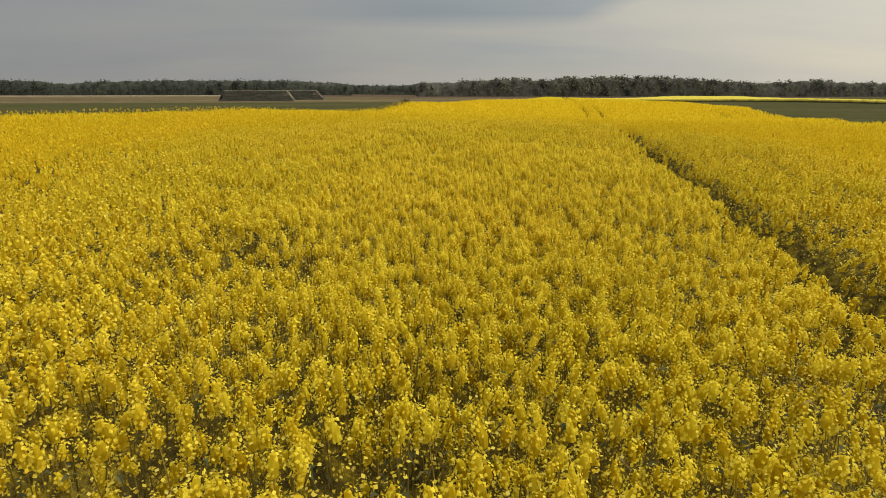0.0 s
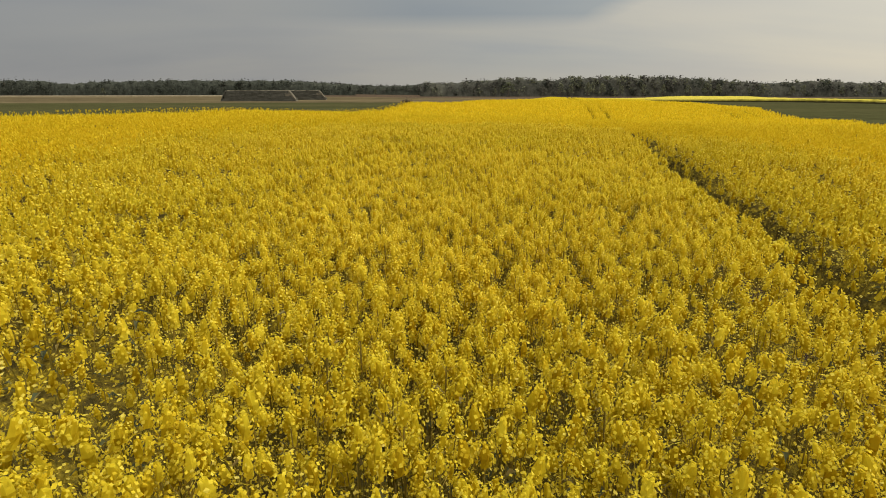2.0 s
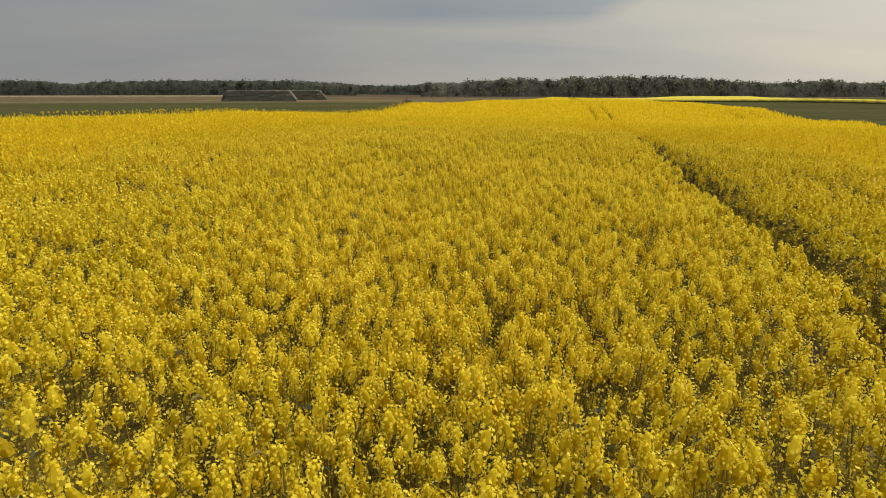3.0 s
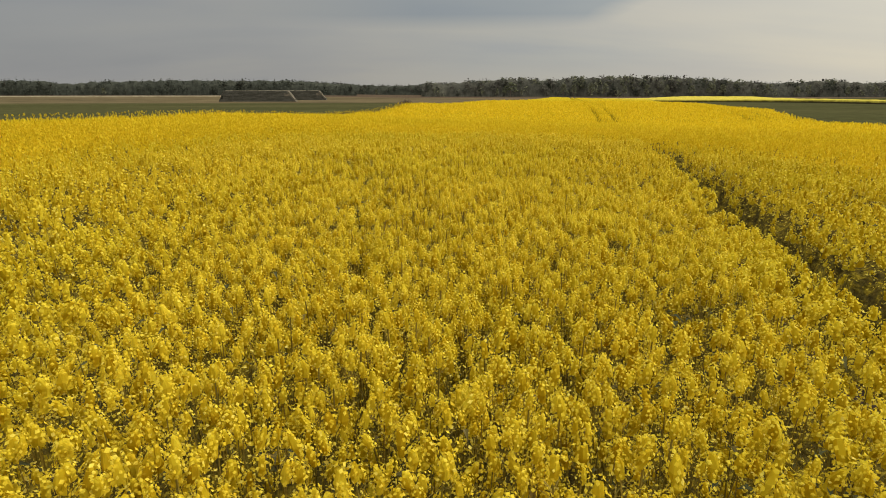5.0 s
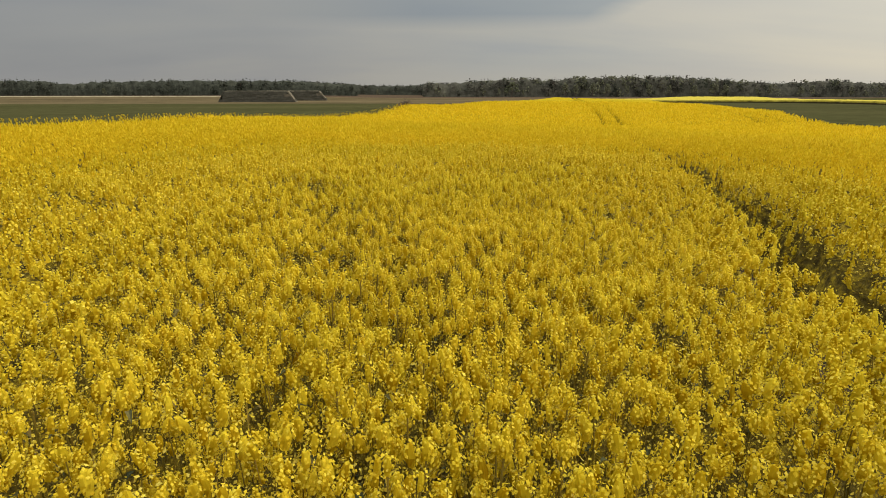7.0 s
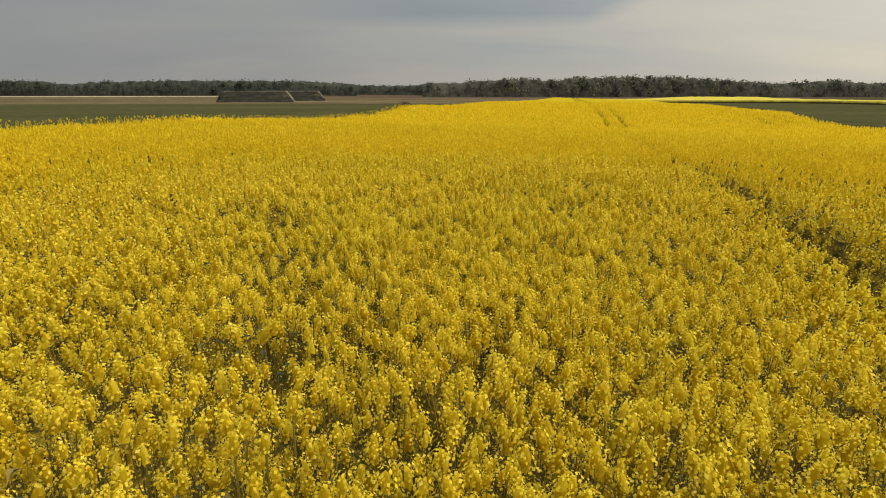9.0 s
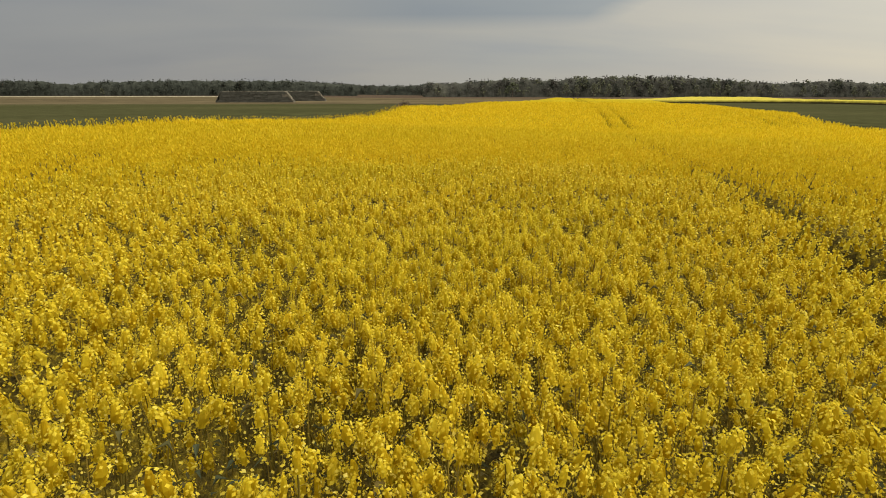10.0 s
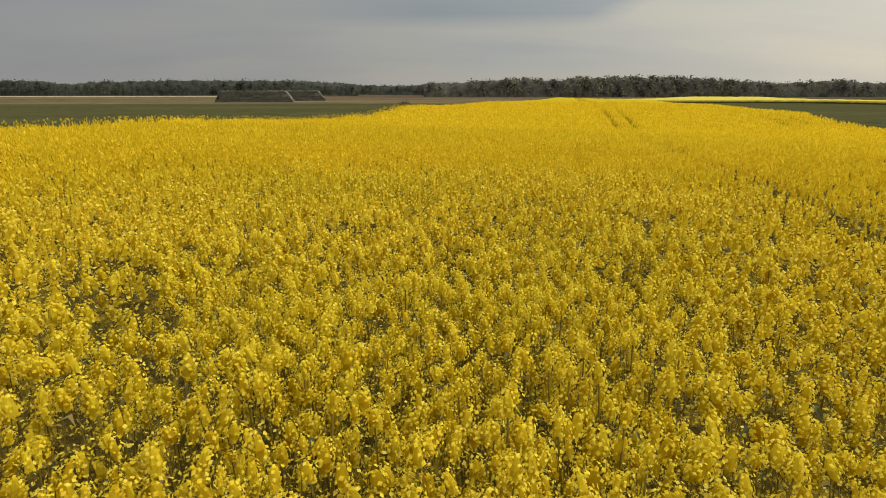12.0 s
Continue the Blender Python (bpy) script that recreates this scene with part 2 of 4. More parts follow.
def ground(x, y):
    """Height of the land: a low swell under the field that runs out into a plain."""
    x, y = np.asarray(x, float), np.asarray(y, float)
    u, v = uv(x, y)
    vc = np.clip(v, V_KNOTS[0], V_KNOTS[-1])
    i = np.clip(np.searchsorted(V_KNOTS, vc) - 1, 0, len(V_KNOTS) - 2)
    h = (V_KNOTS[i + 1] - V_KNOTS[i])[..., None]
    s = ((vc - V_KNOTS[i]) / (V_KNOTS[i + 1] - V_KNOTS[i]))[..., None]
    a = ((2 * s**3 - 3 * s**2 + 1) * RISE[i] + (s**3 - 2 * s**2 + s) * h * SLOPE[i]
         + (-2 * s**3 + 3 * s**2) * RISE[i + 1] + (s**3 - s**2) * h * SLOPE[i + 1])
    w = np.clip((u - U_MID) / U_HALF, -1.15, 1.15)
    hill = a[..., 0] * w * (w - 1) / 2 + a[..., 1] * (1 - w * w) + a[..., 2] * w * (w + 1) / 2
    out = np.maximum(np.maximum(U_LEFT - 3 - u, u - U_RIGHT - 3), 0) + np.maximum(v - 300, 0) + np.maximum(-10 - v, 0)
    k = np.clip(out / 70, 0, 1)
    k = k * k * (3 - 2 * k)
    d = np.sqrt(x * x + y * y)
    plain = -1.0 - 0.75 * np.clip((d - 150) / 350, 0, 1) - 0.002 * np.maximum(d - 500, 0)
    # the land rises a little towards the western woods
    rise = np.clip((d - 225) / 120, 0, 1)
    plain = plain + 0.95 * rise * rise * (3 - 2 * rise) * np.clip((-x - 15) / 80, 0, 1)
    return hill * (1 - k) + plain * k


def track_x(y):
    """The near wheel track of the sprayer's tramline; the other runs 1.7 m beside it."""
    y = np.asarray(y, float)
    return 2.36 + 0.27 / (1 + np.exp(np.clip((y - 20) / 3, -30, 30))) + 0.155 * y + 0.66 * np.logaddexp(0, (y - 24) / 6) - 0.375 * np.logaddexp(0, (y - 60) / 5) - 0.12 * np.clip((y - 46) / 10, 0, 1)


GAUGE = 1.75


def mesh_quads(name, quads, mats, index=None, parent=None):
    """One mesh of loose four-cornered faces, (n, 4, 3)."""
    q = np.ascontiguousarray(quads, np.float32).reshape(-1, 4, 3)
    n = len(q)
    me = bpy.data.meshes.new(name)
    me.vertices.add(n * 4)
    me.vertices.foreach_set("co", q.ravel())
    me.loops.add(n * 4)
    me.loops.foreach_set("vertex_index", np.arange(n * 4, dtype=np.int32))
    me.polygons.add(n)
    me.polygons.foreach_set("loop_start", np.arange(0, n * 4, 4, dtype=np.int32))
    for m in mats:
        me.materials.append(m)
    if index is not None:
        me.polygons.foreach_set("material_index", np.asarray(index, np.int32))
    me.update(calc_edges=True)
    ob = new(name, me)
    ob.parent = parent
    return ob


def mesh_grid(name, X, Y, Z, mat, skip=None, skirt=0.0, smooth=True):
    """A sheet over a grid of points, with an optional skirt that gives it depth."""
    ny, nx = X.shape
    verts = np.stack([X, Y, Z], -1).reshape(-1, 3)
    idx = np.arange(nx * ny).reshape(ny, nx)
    f = np.stack([idx[:-1, :-1], idx[:-1, 1:], idx[1:, 1:], idx[1:, :-1]], -1).reshape(-1, 4)
    if skip is not None:
        keep = ~(skip[:-1, :-1] | skip[:-1, 1:] | skip[1:, 1:] | skip[1:, :-1]).reshape(-1)
        f = f[keep]
    if skirt:
        rim = np.concatenate([idx[0, :], idx[1:, -1], idx[-1, -2::-1], idx[-2:0:-1, 0]])
        low = verts[rim] - (0, 0, skirt)
        base = len(verts)
        verts = np.concatenate([verts, low])
        k = np.arange(len(rim))
        k2 = np.roll(k, -1)
        f = np.concatenate([f, np.stack([rim[k2], rim[k], base + k, base + k2], -1)])
    me = bpy.data.meshes.new(name)
    me.from_pydata(verts.tolist(), [], f.tolist())
    me.materials.append(mat)
    if smooth:
        me.polygons.foreach_set("use_smooth", [True] * len(me.polygons))
    me.update()
    return new(name, me)


def spaced(lo, hi, n, power=2.6):
    t = np.linspace(-1, 1, n)
    s = np.sign(t) * np.abs(t) ** power
    return np.where(s < 0, -s * lo, s * hi)


gx, gy = np.meshgrid(spaced(-2600, 2600, 120), spaced(-2600, 2600, 120))
tagged(mesh_grid("ground", gx, gy, ground(gx, gy) - 0.02, SOIL), "brown bare soil of wide open farmland", "ground", kind="structure")


def field_sheet(name, corners, height, mat, nu=60, nv=40, wobble=0.0, label="", category="field"):
    """A field over a four-cornered plot of the plan, standing that high over the ground."""
    a, b, c, d = [np.array(p, float) for p in corners]
    s, t = np.meshgrid(np.linspace(0, 1, nu), np.linspace(0, 1, nv))
    p = (a * ((1 - s) * (1 - t))[..., None] + b * (s * (1 - t))[..., None] + c * (s * t)[..., None] + d * ((1 - s) * t)[..., None])
    X, Y = p[..., 0], p[..., 1]
    Z = ground(X, Y) + height
    if wobble:
        Z = Z + wobble * np.sin(X * 0.31 + np.sin(Y * 0.17) * 2) * np.sin(Y * 0.23 + 1.3 * np.sin(X * 0.11))
    ob = mesh_grid(name, X, Y, Z, mat, skirt=height + 0.1)
    return tagged(ob, label, category, kind="structure")


def at_px(px, d):
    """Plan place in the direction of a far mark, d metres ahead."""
    return ((px - 784) / 1042.0 * d + 0.5, d + 3.0)


L0, L1 = xy(U_LEFT - 0.7, -10), xy(U_LEFT - 0.7, 175)
field_sheet("wheat_field", [(-260, -10), L0, L1, (-330, 172)], 0.22, WHEAT, 90, 70, label="dark green young wheat field beside the rapeseed")
field_sheet("stubble_field", [(-330, 174), xy(U_LEFT - 1, 177), xy(U_LEFT + 10, 330), (-480, 318)], 0.10, STUBBLE, 60, 40, label="brown tan stubble field with dry stalks")
field_sheet("grass_verge", [(-480, 322), (-121, 328), (-121, 350), (-480, 350)], 0.18, PALE, 60, 6, label="pale dry grass strip before the woods")
R0, R1 = xy(U_RIGHT + 0.6, -10), xy(U_RIGHT + 0.6, 255)
field_sheet("wheat_field", [R0, (300, 20), (330, 400), R1], 0.22, WHEAT, 80, 80, label="dark green young wheat field with far yellow strip")

# ---------------------------------------------------------------- rapeseed crop
rng = np.random.default_rng(7)


def bent_petal(c, n, t1, r, rng):
    """A pair of petals: a kite bent along its middle. Returns (4, 3)."""
    t2 = np.cross(n, t1)
    lift = r * (0.02 + 0.28 * rng.random())
    return np.array([c - t1 * r + n * lift, c - t2 * r * 0.8, c + t1 * r + n * lift, c + t2 * r * 0.8])


def knob(rows, cols, w, h, rng, lump=0.2, taper=0.0):
    """The closed mass of open flowers of one head: a lumpy, rounded column. Returns (vertices, faces)."""
    verts = []
    ph = rng.uniform(0, 6.28, 4)
    for k in range(rows):
        zz = -1 + 1.82 * k / (rows - 1)
        ring = math.sqrt(max(0.1, 1 - (abs(zz) if zz > 0 else abs(zz) * 0.75) ** 2.4))
        for j in range(cols):
            a = (j + 0.5 * (k % 2)) * 2 * math.pi / cols
            r = w * ring * (1 - taper * zz) * (1 + lump * math.sin(2 * a + ph[0] + 2 * zz) * math.sin(4 * zz + ph[1]) + rng.normal(0, lump * 0.55))
            verts.append((math.cos(a) * r, math.sin(a) * r, zz * h * 0.5 + rng.normal(0, h * 0.02)))
    verts.append((rng.normal(0, w * 0.15), rng.normal(0, w * 0.15), h * 0.5))
    faces = []
    for k in range(rows - 1):
        for j in range(cols):
            j2 = (j + 1) % cols
            faces.append((k * cols + j, k * cols + j2, (k + 1) * cols + j2, (k + 1) * cols + j))
    top = (rows - 1) * cols
    for j in range(0, cols, 2):
        faces.append((top + j, top + (j + 1) % cols, top + (j + 2) % cols, rows * cols))
    return np.array(verts), np.array(faces)


def flower_head(rows, cols, petals, skirt, rng, w=0.037, h=0.115, size=0.0086, lump=0.3, core=0.62, taper=0.12):
    """One head: its mass of flowers, single petals that stand off it, and loose flowers on the stalk below.
    Returns vertices, faces, the material of each face and whether it is shaded smooth."""
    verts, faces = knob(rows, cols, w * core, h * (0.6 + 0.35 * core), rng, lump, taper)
    mat, soft, loose = [0] * len(faces), [False] * len(faces), []
    lean = rng.uniform(0, 6.28)
    for k in range(petals):
        zz = 0.98 - 1.75 * (k + 0.5) / petals
        ang = k * 2.399 + rng.normal(0, 0.3)
        ring = math.sqrt(max(0.06, 1 - abs(zz) ** 2.2)) * w * (1 + 0.2 * math.sin(3 * ang + lean) * math.sin(5 * zz + lean)) * rng.uniform(0.78, 1.15)
        c = np.array([math.cos(ang) * ring, math.sin(ang) * ring, zz * h * 0.52])
        n = np.array([math.cos(ang), math.sin(ang), zz * 0.7 + 0.35]) + rng.normal(0, 0.28, 3)
        n /= np.linalg.norm(n)
        t1 = np.cross(n, rng.normal(0, 1, 3))
        loose.append((bent_petal(c, n, t1 / np.linalg.norm(t1), size * rng.uniform(0.7, 1.25), rng), 1))
    for k in range(skirt):
        ang, d = k * 2.399 + rng.normal(0, 0.4), w * rng.uniform(0.5, 1.35)
        c = np.array([math.cos(ang) * d, math.sin(ang) * d, -h * 0.5 - 0.16 * (k + rng.random()) / skirt])
        n = np.array([math.cos(ang) * 0.7, math.sin(ang) * 0.7, 0.7]) + rng.normal(0, 0.35, 3)
        n /= np.linalg.norm(n)
        t1 = np.cross(n, rng.normal(0, 1, 3))
        loose.append((bent_petal(c, n, t1 / np.linalg.norm(t1), size * rng.uniform(0.7, 1.2), rng), 2))
    for q, m in loose:
        faces = np.concatenate([faces, np.arange(4)[None] + len(verts)])
        verts = np.concatenate([verts, q])
        mat.append(m)
        soft.append(False)
    return verts, faces, np.array(mat, np.int32), np.array(soft, bool)


def shape_mesh(name, verts, faces, mat, soft, mats):
    """A mesh of four-cornered faces on shared corners."""
    me = bpy.data.meshes.new(name)
    me.vertices.add(len(verts))
    me.vertices.foreach_set("co", np.ascontiguousarray(verts, np.float32).ravel())
    me.loops.add(len(faces) * 4)
    me.loops.foreach_set("vertex_index", np.ascontiguousarray(faces, np.int32).ravel())
    me.polygons.add(len(faces))
    me.polygons.foreach_set("loop_start", np.arange(0, len(faces) * 4, 4, dtype=np.int32))
    for m in mats:
        me.materials.append(m)
    me.polygons.foreach_set("material_index", mat)
    me.polygons.foreach_set("use_smooth", soft)
    me.update(calc_edges=True)
    return me


def sprinkle(name, shapes, pos, scale, rng, mats, tilt=0.16, parent=None):
    """Copies of the shapes at the places, each turned, leaned and scaled, in one mesh."""
    which = rng.integers(0, len(shapes), len(pos))
    V, F, M, S, base = [], [], [], [], 0
    for k, (verts, faces, mat, soft) in enumerate(shapes):
        sel = np.where(which == k)[0]
        if not len(sel):
            continue
        n, nv = len(sel), len(verts)
        a, lx, ly = rng.random(n) * 2 * np.pi, rng.normal(0, tilt, n), rng.normal(0, tilt, n)
        ca, sa, sc = np.cos(a)[:, None], np.sin(a)[:, None], scale[sel][:, None]
        x, y = (verts[:, 0] * ca - verts[:, 1] * sa) * sc, (verts[:, 0] * sa + verts[:, 1] * ca) * sc
        z = verts[:, 2] * sc
        p = np.stack([x + z * lx[:, None], y + z * ly[:, None], z], -1) + pos[sel][:, None, :]
        V.append(p.reshape(-1, 3))
        F.append((faces[None] + (base + nv * np.arange(n))[:, None, None]).reshape(-1, 4))
        M.append(np.tile(mat, n))
        S.append(np.tile(soft, n))
        base += n * nv
    ob = new(name, shape_mesh(name, np.concatenate(V), np.concatenate(F), np.concatenate(M), np.concatenate(S), mats))
    ob.parent = parent
    return ob


def make_tuft(rng, quads, w=0.055, h=0.13):
    """A far flower head: a few broad petals clustered round the stalk."""
    out = []
    for k in range(quads):
        ang = k * 2.4 + rng.random()
        n = np.array([math.cos(ang), math.sin(ang), 0.1 + 0.4 * rng.random()])
        n /= np.linalg.norm(n)
        f = (k + 0.5) / quads
        c = np.array([n[0] * w * 0.5 * (1.2 - 0.7 * f), n[1] * w * 0.5 * (1.2 - 0.7 * f), h * (f - 0.5)])
        t1 = np.cross(n, (0, 0, 1.0))
        t1 /= np.linalg.norm(t1)
        t2 = np.cross(n, t1)
        a, b = w * (0.7 + 0.3 * rng.random()), h * (0.42 + 0.22 * rng.random()) / math.sqrt(quads)
        a *= 1.1 - 0.5 * f
        lean = t1 * a * rng.normal(0, 0.3)
        out.append(np.array([c - t2 * b - lean, c + t1 * a, c + t2 * b * 1.1 + lean, c - t1 * a]))
    return np.array(out)


def spread(templates, pos, scale, rng, tilt=0.18):
    """Copies of the templates' faces at the places, each turned, leaned and scaled. Returns (n, 4, 3)."""
    n = len(pos)
    which = rng.integers(0, len(templates), n)
    out = []
    for k, tpl in enumerate(templates):
        sel = np.where(which == k)[0]
        if not len(sel):
            continue
        a = rng.random(len(sel)) * 2 * np.pi
        lx, ly = rng.normal(0, tilt, len(sel)), rng.normal(0, tilt, len(sel))
        s = scale[sel]
        v = tpl.reshape(-1, 3)
        ca, sa = np.cos(a)[:, None], np.sin(a)[:, None]
        x = (v[:, 0] * ca - v[:, 1] * sa) * s[:, None]
        y = (v[:, 0] * sa + v[:, 1] * ca) * s[:, None]
        z = np.broadcast_to(v[:, 2], x.shape) * s[:, None]
        x, y = x + z * lx[:, None], y + z * ly[:, None]
        p = np.stack([x, y, z], -1) + pos[sel][:, None, :]
        out.append(p.reshape(-1, 4, 3))
    return np.concatenate(out) if out else np.zeros((0, 4, 3))


def wave(x, y):
    """Uneven height of the stand, some decimetres across."""
    return (0.05 * np.sin(x * 2.1 + 1.7 * np.sin(y * 0.9)) * np.sin(y * 1.7 + np.sin(x * 1.3))
            + 0.04 * np.sin(x * 0.7 + 2) * np.sin(y * 0.55 + 0.4 * x))


# poor spots where the drill left few plants
SPARSE = ((1.35, 2.55, 0.34), (0.15, 3.1, 0.2), (2.38, 8.2, 0.3), (1.31, 5.3, 0.2), (-0.85, 9.0, 0.26), (0.34, 9.85, 0.2), (-0.72, 13.7, 0.36), (-0.95, 12.75, 0.3),
          (0.35, 11.7, 0.2), (1.28, 11.3, 0.18), (-0.4, 12.7, 0.22), (-0.46, 7.7, 0.24), (-0.4, 6.0, 0.26))


def thin(x, y):
    """How well the stand has filled: below 0.2 it has gaps."""
    a = np.sin(x * 3.1 + 2.2 * np.sin(y * 1.9)) * np.sin(y * 3.7 + 1.5 * np.sin(x * 2.3 + 1))
    b = np.sin(x * 1.05 + 4 + 1.3 * np.sin(y * 0.8)) * np.sin(y * 1.3 + 0.7 * x)
    f = 0.5 + 0.3 * a + 0.25 * b
    for gx, gy, r in SPARSE:
        f = f - 0.3 * np.exp(-(((x - gx) / r) ** 2 + ((y - gy) / (r * 0.8)) ** 2) ** 2)
    return f


def off_track(x, y):
    """Distance in metres from the middle of the nearest wheel track; faint tracks count as farther away."""
    d = (x - track_x(y)) * 0.97
    far = np.clip((60 - y) / 25, 0, 1)
    # the sunny bank of the near track has slumped back a little
    open_bank = np.where(d > 0, np.maximum(d - 0.12 * np.clip((22 - y) / 7, 0, 1), 0), -d)
    pair = np.minimum(open_bank, np.abs(d - GAUGE) + 0.22 * far)
    other = np.minimum(np.abs(d - 14.3), np.abs(d - 14.3 - GAUGE) + 0.1) + 0.02 + 0.5 * np.clip((62 - y) / 8, 0, 1) + 0.5 * np.clip((y - 92) / 8, 0, 1)
    return np.minimum(pair, other)


def bare(y):
    """Half the width of a wheel track: overgrown in the middle of the field, open on the far slope."""
    return 0.29 + 0.05 * np.sin(y * 2.3) + 0.045 * np.sin(y * 7.1 + 1.3 * np.sin(y * 3.3)) - 0.13 * np.clip((y - 16) / 9, 0, 1) + 0.06 * np.clip((y - 48) / 9, 0, 1)


def seen_side(x, y):
    """Plants beside and ahead of the flown stretch; those behind its start stay simple."""
    return (y > 0.9) & (np.abs(x - 0.3) < 1.1 + 0.86 * y)


def sow(x0, x1, y0, y1, density, rng, jitter=0.42):
    """Evenly spaced but unruly places, so many to the square metre."""
    step = 1 / math.sqrt(density)
    gx, gy = np.meshgrid(np.arange(x0, x1, step), np.arange(y0, y1, step))
    gx[1::2] += step / 2
    n = gx.size
    return gx.ravel() + rng.uniform(-jitter, jitter, n) * step, gy.ravel() + rng.uniform(-jitter, jitter, n) * step


def lane(y):
    """The line over the crop along which the flight went."""
    return 0.15 + 0.09 * np.clip(y, 0, 12)


def ring_of(x, y):
    """How far a plant stands from the flown stretch of the field."""
    return np.hypot(x - lane(y), np.maximum(0, y - 12.5) + 3.5 * np.maximum(0, -y))


crop = tagged(new("rapeseed_crop"), "dense bright yellow flowering rapeseed crop on brown soil", "crop", kind="stuff")


def stand(x, y):
    """Keeps what grows inside the field, off the wheel tracks and out of the gaps."""
    u, v = uv(x, y)
    edge = 0.5 * np.sin(v * 0.7) * np.sin(v * 0.23)
    inside = (u > U_LEFT + edge) & (u < U_RIGHT + edge * 0.6) & (v < 300)
    return inside & (off_track(x, y) > bare(y))


def heads_at(x, y, rng, spread_z):
    """Height of flower heads: the top ones level with the stand, side shoots below, short ones beside the tracks."""
    d = off_track(x, y)
    drop = 0.30 * np.clip((0.36 - d) / 0.22, 0, 1) * (0.2 + 0.8 * (x > track_x(y))) * (1 - 0.5 * np.clip((y - 17) / 8, 0, 1) + 0.5 * np.clip((y - 44) / 10, 0, 1))
    drop = drop + 0.09 * np.exp(-(((x - track_x(y)) * 0.97 - 0.6) / 0.5) ** 2) * np.clip((21 - y) / 4, 0, 1)
    u, v = uv(x, y)
    rim = np.clip(1 - (u - U_LEFT) / 1.3, 0, 1) * (rng.random(np.shape(x)) ** 4) * 0.16
    return ground(x, y) + CROP + wave(x, y) + rim - drop - spread_z


NEAR, BESIDE, MID, FAR, BEYOND = 2.25, 3.6, 6.8, 15.0, 28.0


def drilled(x0, x1, y0, y1, density, lo, hi, gaps, rng):
    """Places of flower heads in one belt round the flown stretch."""
    x, y = sow(x0, x1, y0, y1, density, rng)
    r = ring_of(x, y)
    blur = r * (1 + rng.uniform(-0.22, 0.22, len(x)) * np.clip((r - 1) / 5, 0.2, 1))
    keep = stand(x, y) & (blur >= lo) & (blur < hi) & seen_side(x, y) & (thin(x, y) + rng.normal(0, 0.1, len(x)) > gaps)
    # ragged and thinner beside the wheel tracks, most of all between them
    d = x - track_x(y)
    keep &= off_track(x, y) + rng.normal(0, 0.05, len(x)) > bare(y)
    keep &= rng.random(len(x)) > 0.2 * np.exp(-((d - 0.6) / 0.35) ** 2) * (y < 19)
    return x[keep], y[keep], r[keep]


def head_places(x, y, low, share, rng):
    lvl = np.abs(rng.normal(0, low, len(x))) + rng.uniform(0.1, 0.36, len(x)) * (rng.random(len(x)) < share)
    return np.stack([x, y, heads_at(x, y, rng, lvl) - 0.12], -1)


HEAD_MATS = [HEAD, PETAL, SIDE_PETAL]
# near heads, then those beside them, then the middle of the stand
near_shapes = [flower_head(3, 6, 37, 6, rng, core=0.53) for _ in range(12)]
x, y, r = drilled(-4.5, 5.5, 0.9, 15.5, 165, 0, NEAR, 0.215, rng)
near_pos = head_places(x, y, 0.085, 0.36, rng)
sprinkle("flower_heads", near_shapes, near_pos, rng.uniform(0.7, 1.25, len(x)), rng, HEAD_MATS, parent=crop)
x, y, r = drilled(-6, 7.5, 0.5, 17, 160, NEAR, BESIDE, 0.17, rng)
beside_pos = head_places(x, y, 0.085, 0.4, rng)
sprinkle("flower_heads", [flower_head(3, 4, 20, 4, rng, size=0.0118, core=0.6) for _ in range(12)], beside_pos, rng.uniform(0.7, 1.25, len(x)), rng, HEAD_MATS, parent=crop)
x, y, r = drilled(-11, 12.5, 0.0, 22, 150, BESIDE, MID, 0.13, rng)
mid_pos = head_places(x, y, 0.085, 0.32, rng)
sprinkle("flower_heads", [flower_head(2, 4, 9, 2, rng, h=0.13, size=0.016, core=0.66, taper=0.4) for _ in range(12)], mid_pos, rng.uniform(0.7, 1.2, len(x)), rng, HEAD_MATS, parent=crop)
# single flowers on side shoots, down between the heads
def loose_flowers(x0, x1, y0, y1, density, lo, hi, size, low, rng):
    x, y = sow(x0, x1, y0, y1, density, rng, 0.5)
    r = ring_of(x, y)
    keep = stand(x, y) & (r >= lo) & (r < hi) & seen_side(x, y) & (thin(x, y) > 0.0)
    x, y = x[keep], y[keep]
    z = heads_at(x, y, rng, 0.10 + low * rng.random(len(x)) ** 1.3) - 0.08
    up = np.array([0, 0, 1.0])
    kit = []
    for k in range(10):
        n = rng.normal(0, 0.6, 3) + up
        n /= np.linalg.norm(n)
        t1 = np.cross(n, rng.normal(0, 1, 3))
        kit.append(bent_petal(np.zeros(3), n, t1 / np.linalg.norm(t1), size, rng)[None])
    return spread(kit, np.stack([x, y, z], -1), rng.uniform(0.7, 1.3, len(x)), rng)


mesh_quads("side_flowers", loose_flowers(-4.5, 5.5, 0.9, 15.5, 520, 0, NEAR, 0.0105, 0.42, rng), [SIDE_PETAL], parent=crop)
mesh_quads("side_flowers", loose_flowers(-9, 10.5, 0.0, 20, 200, NEAR, MID, 0.0145, 0.40, rng), [SIDE_PETAL], parent=crop)
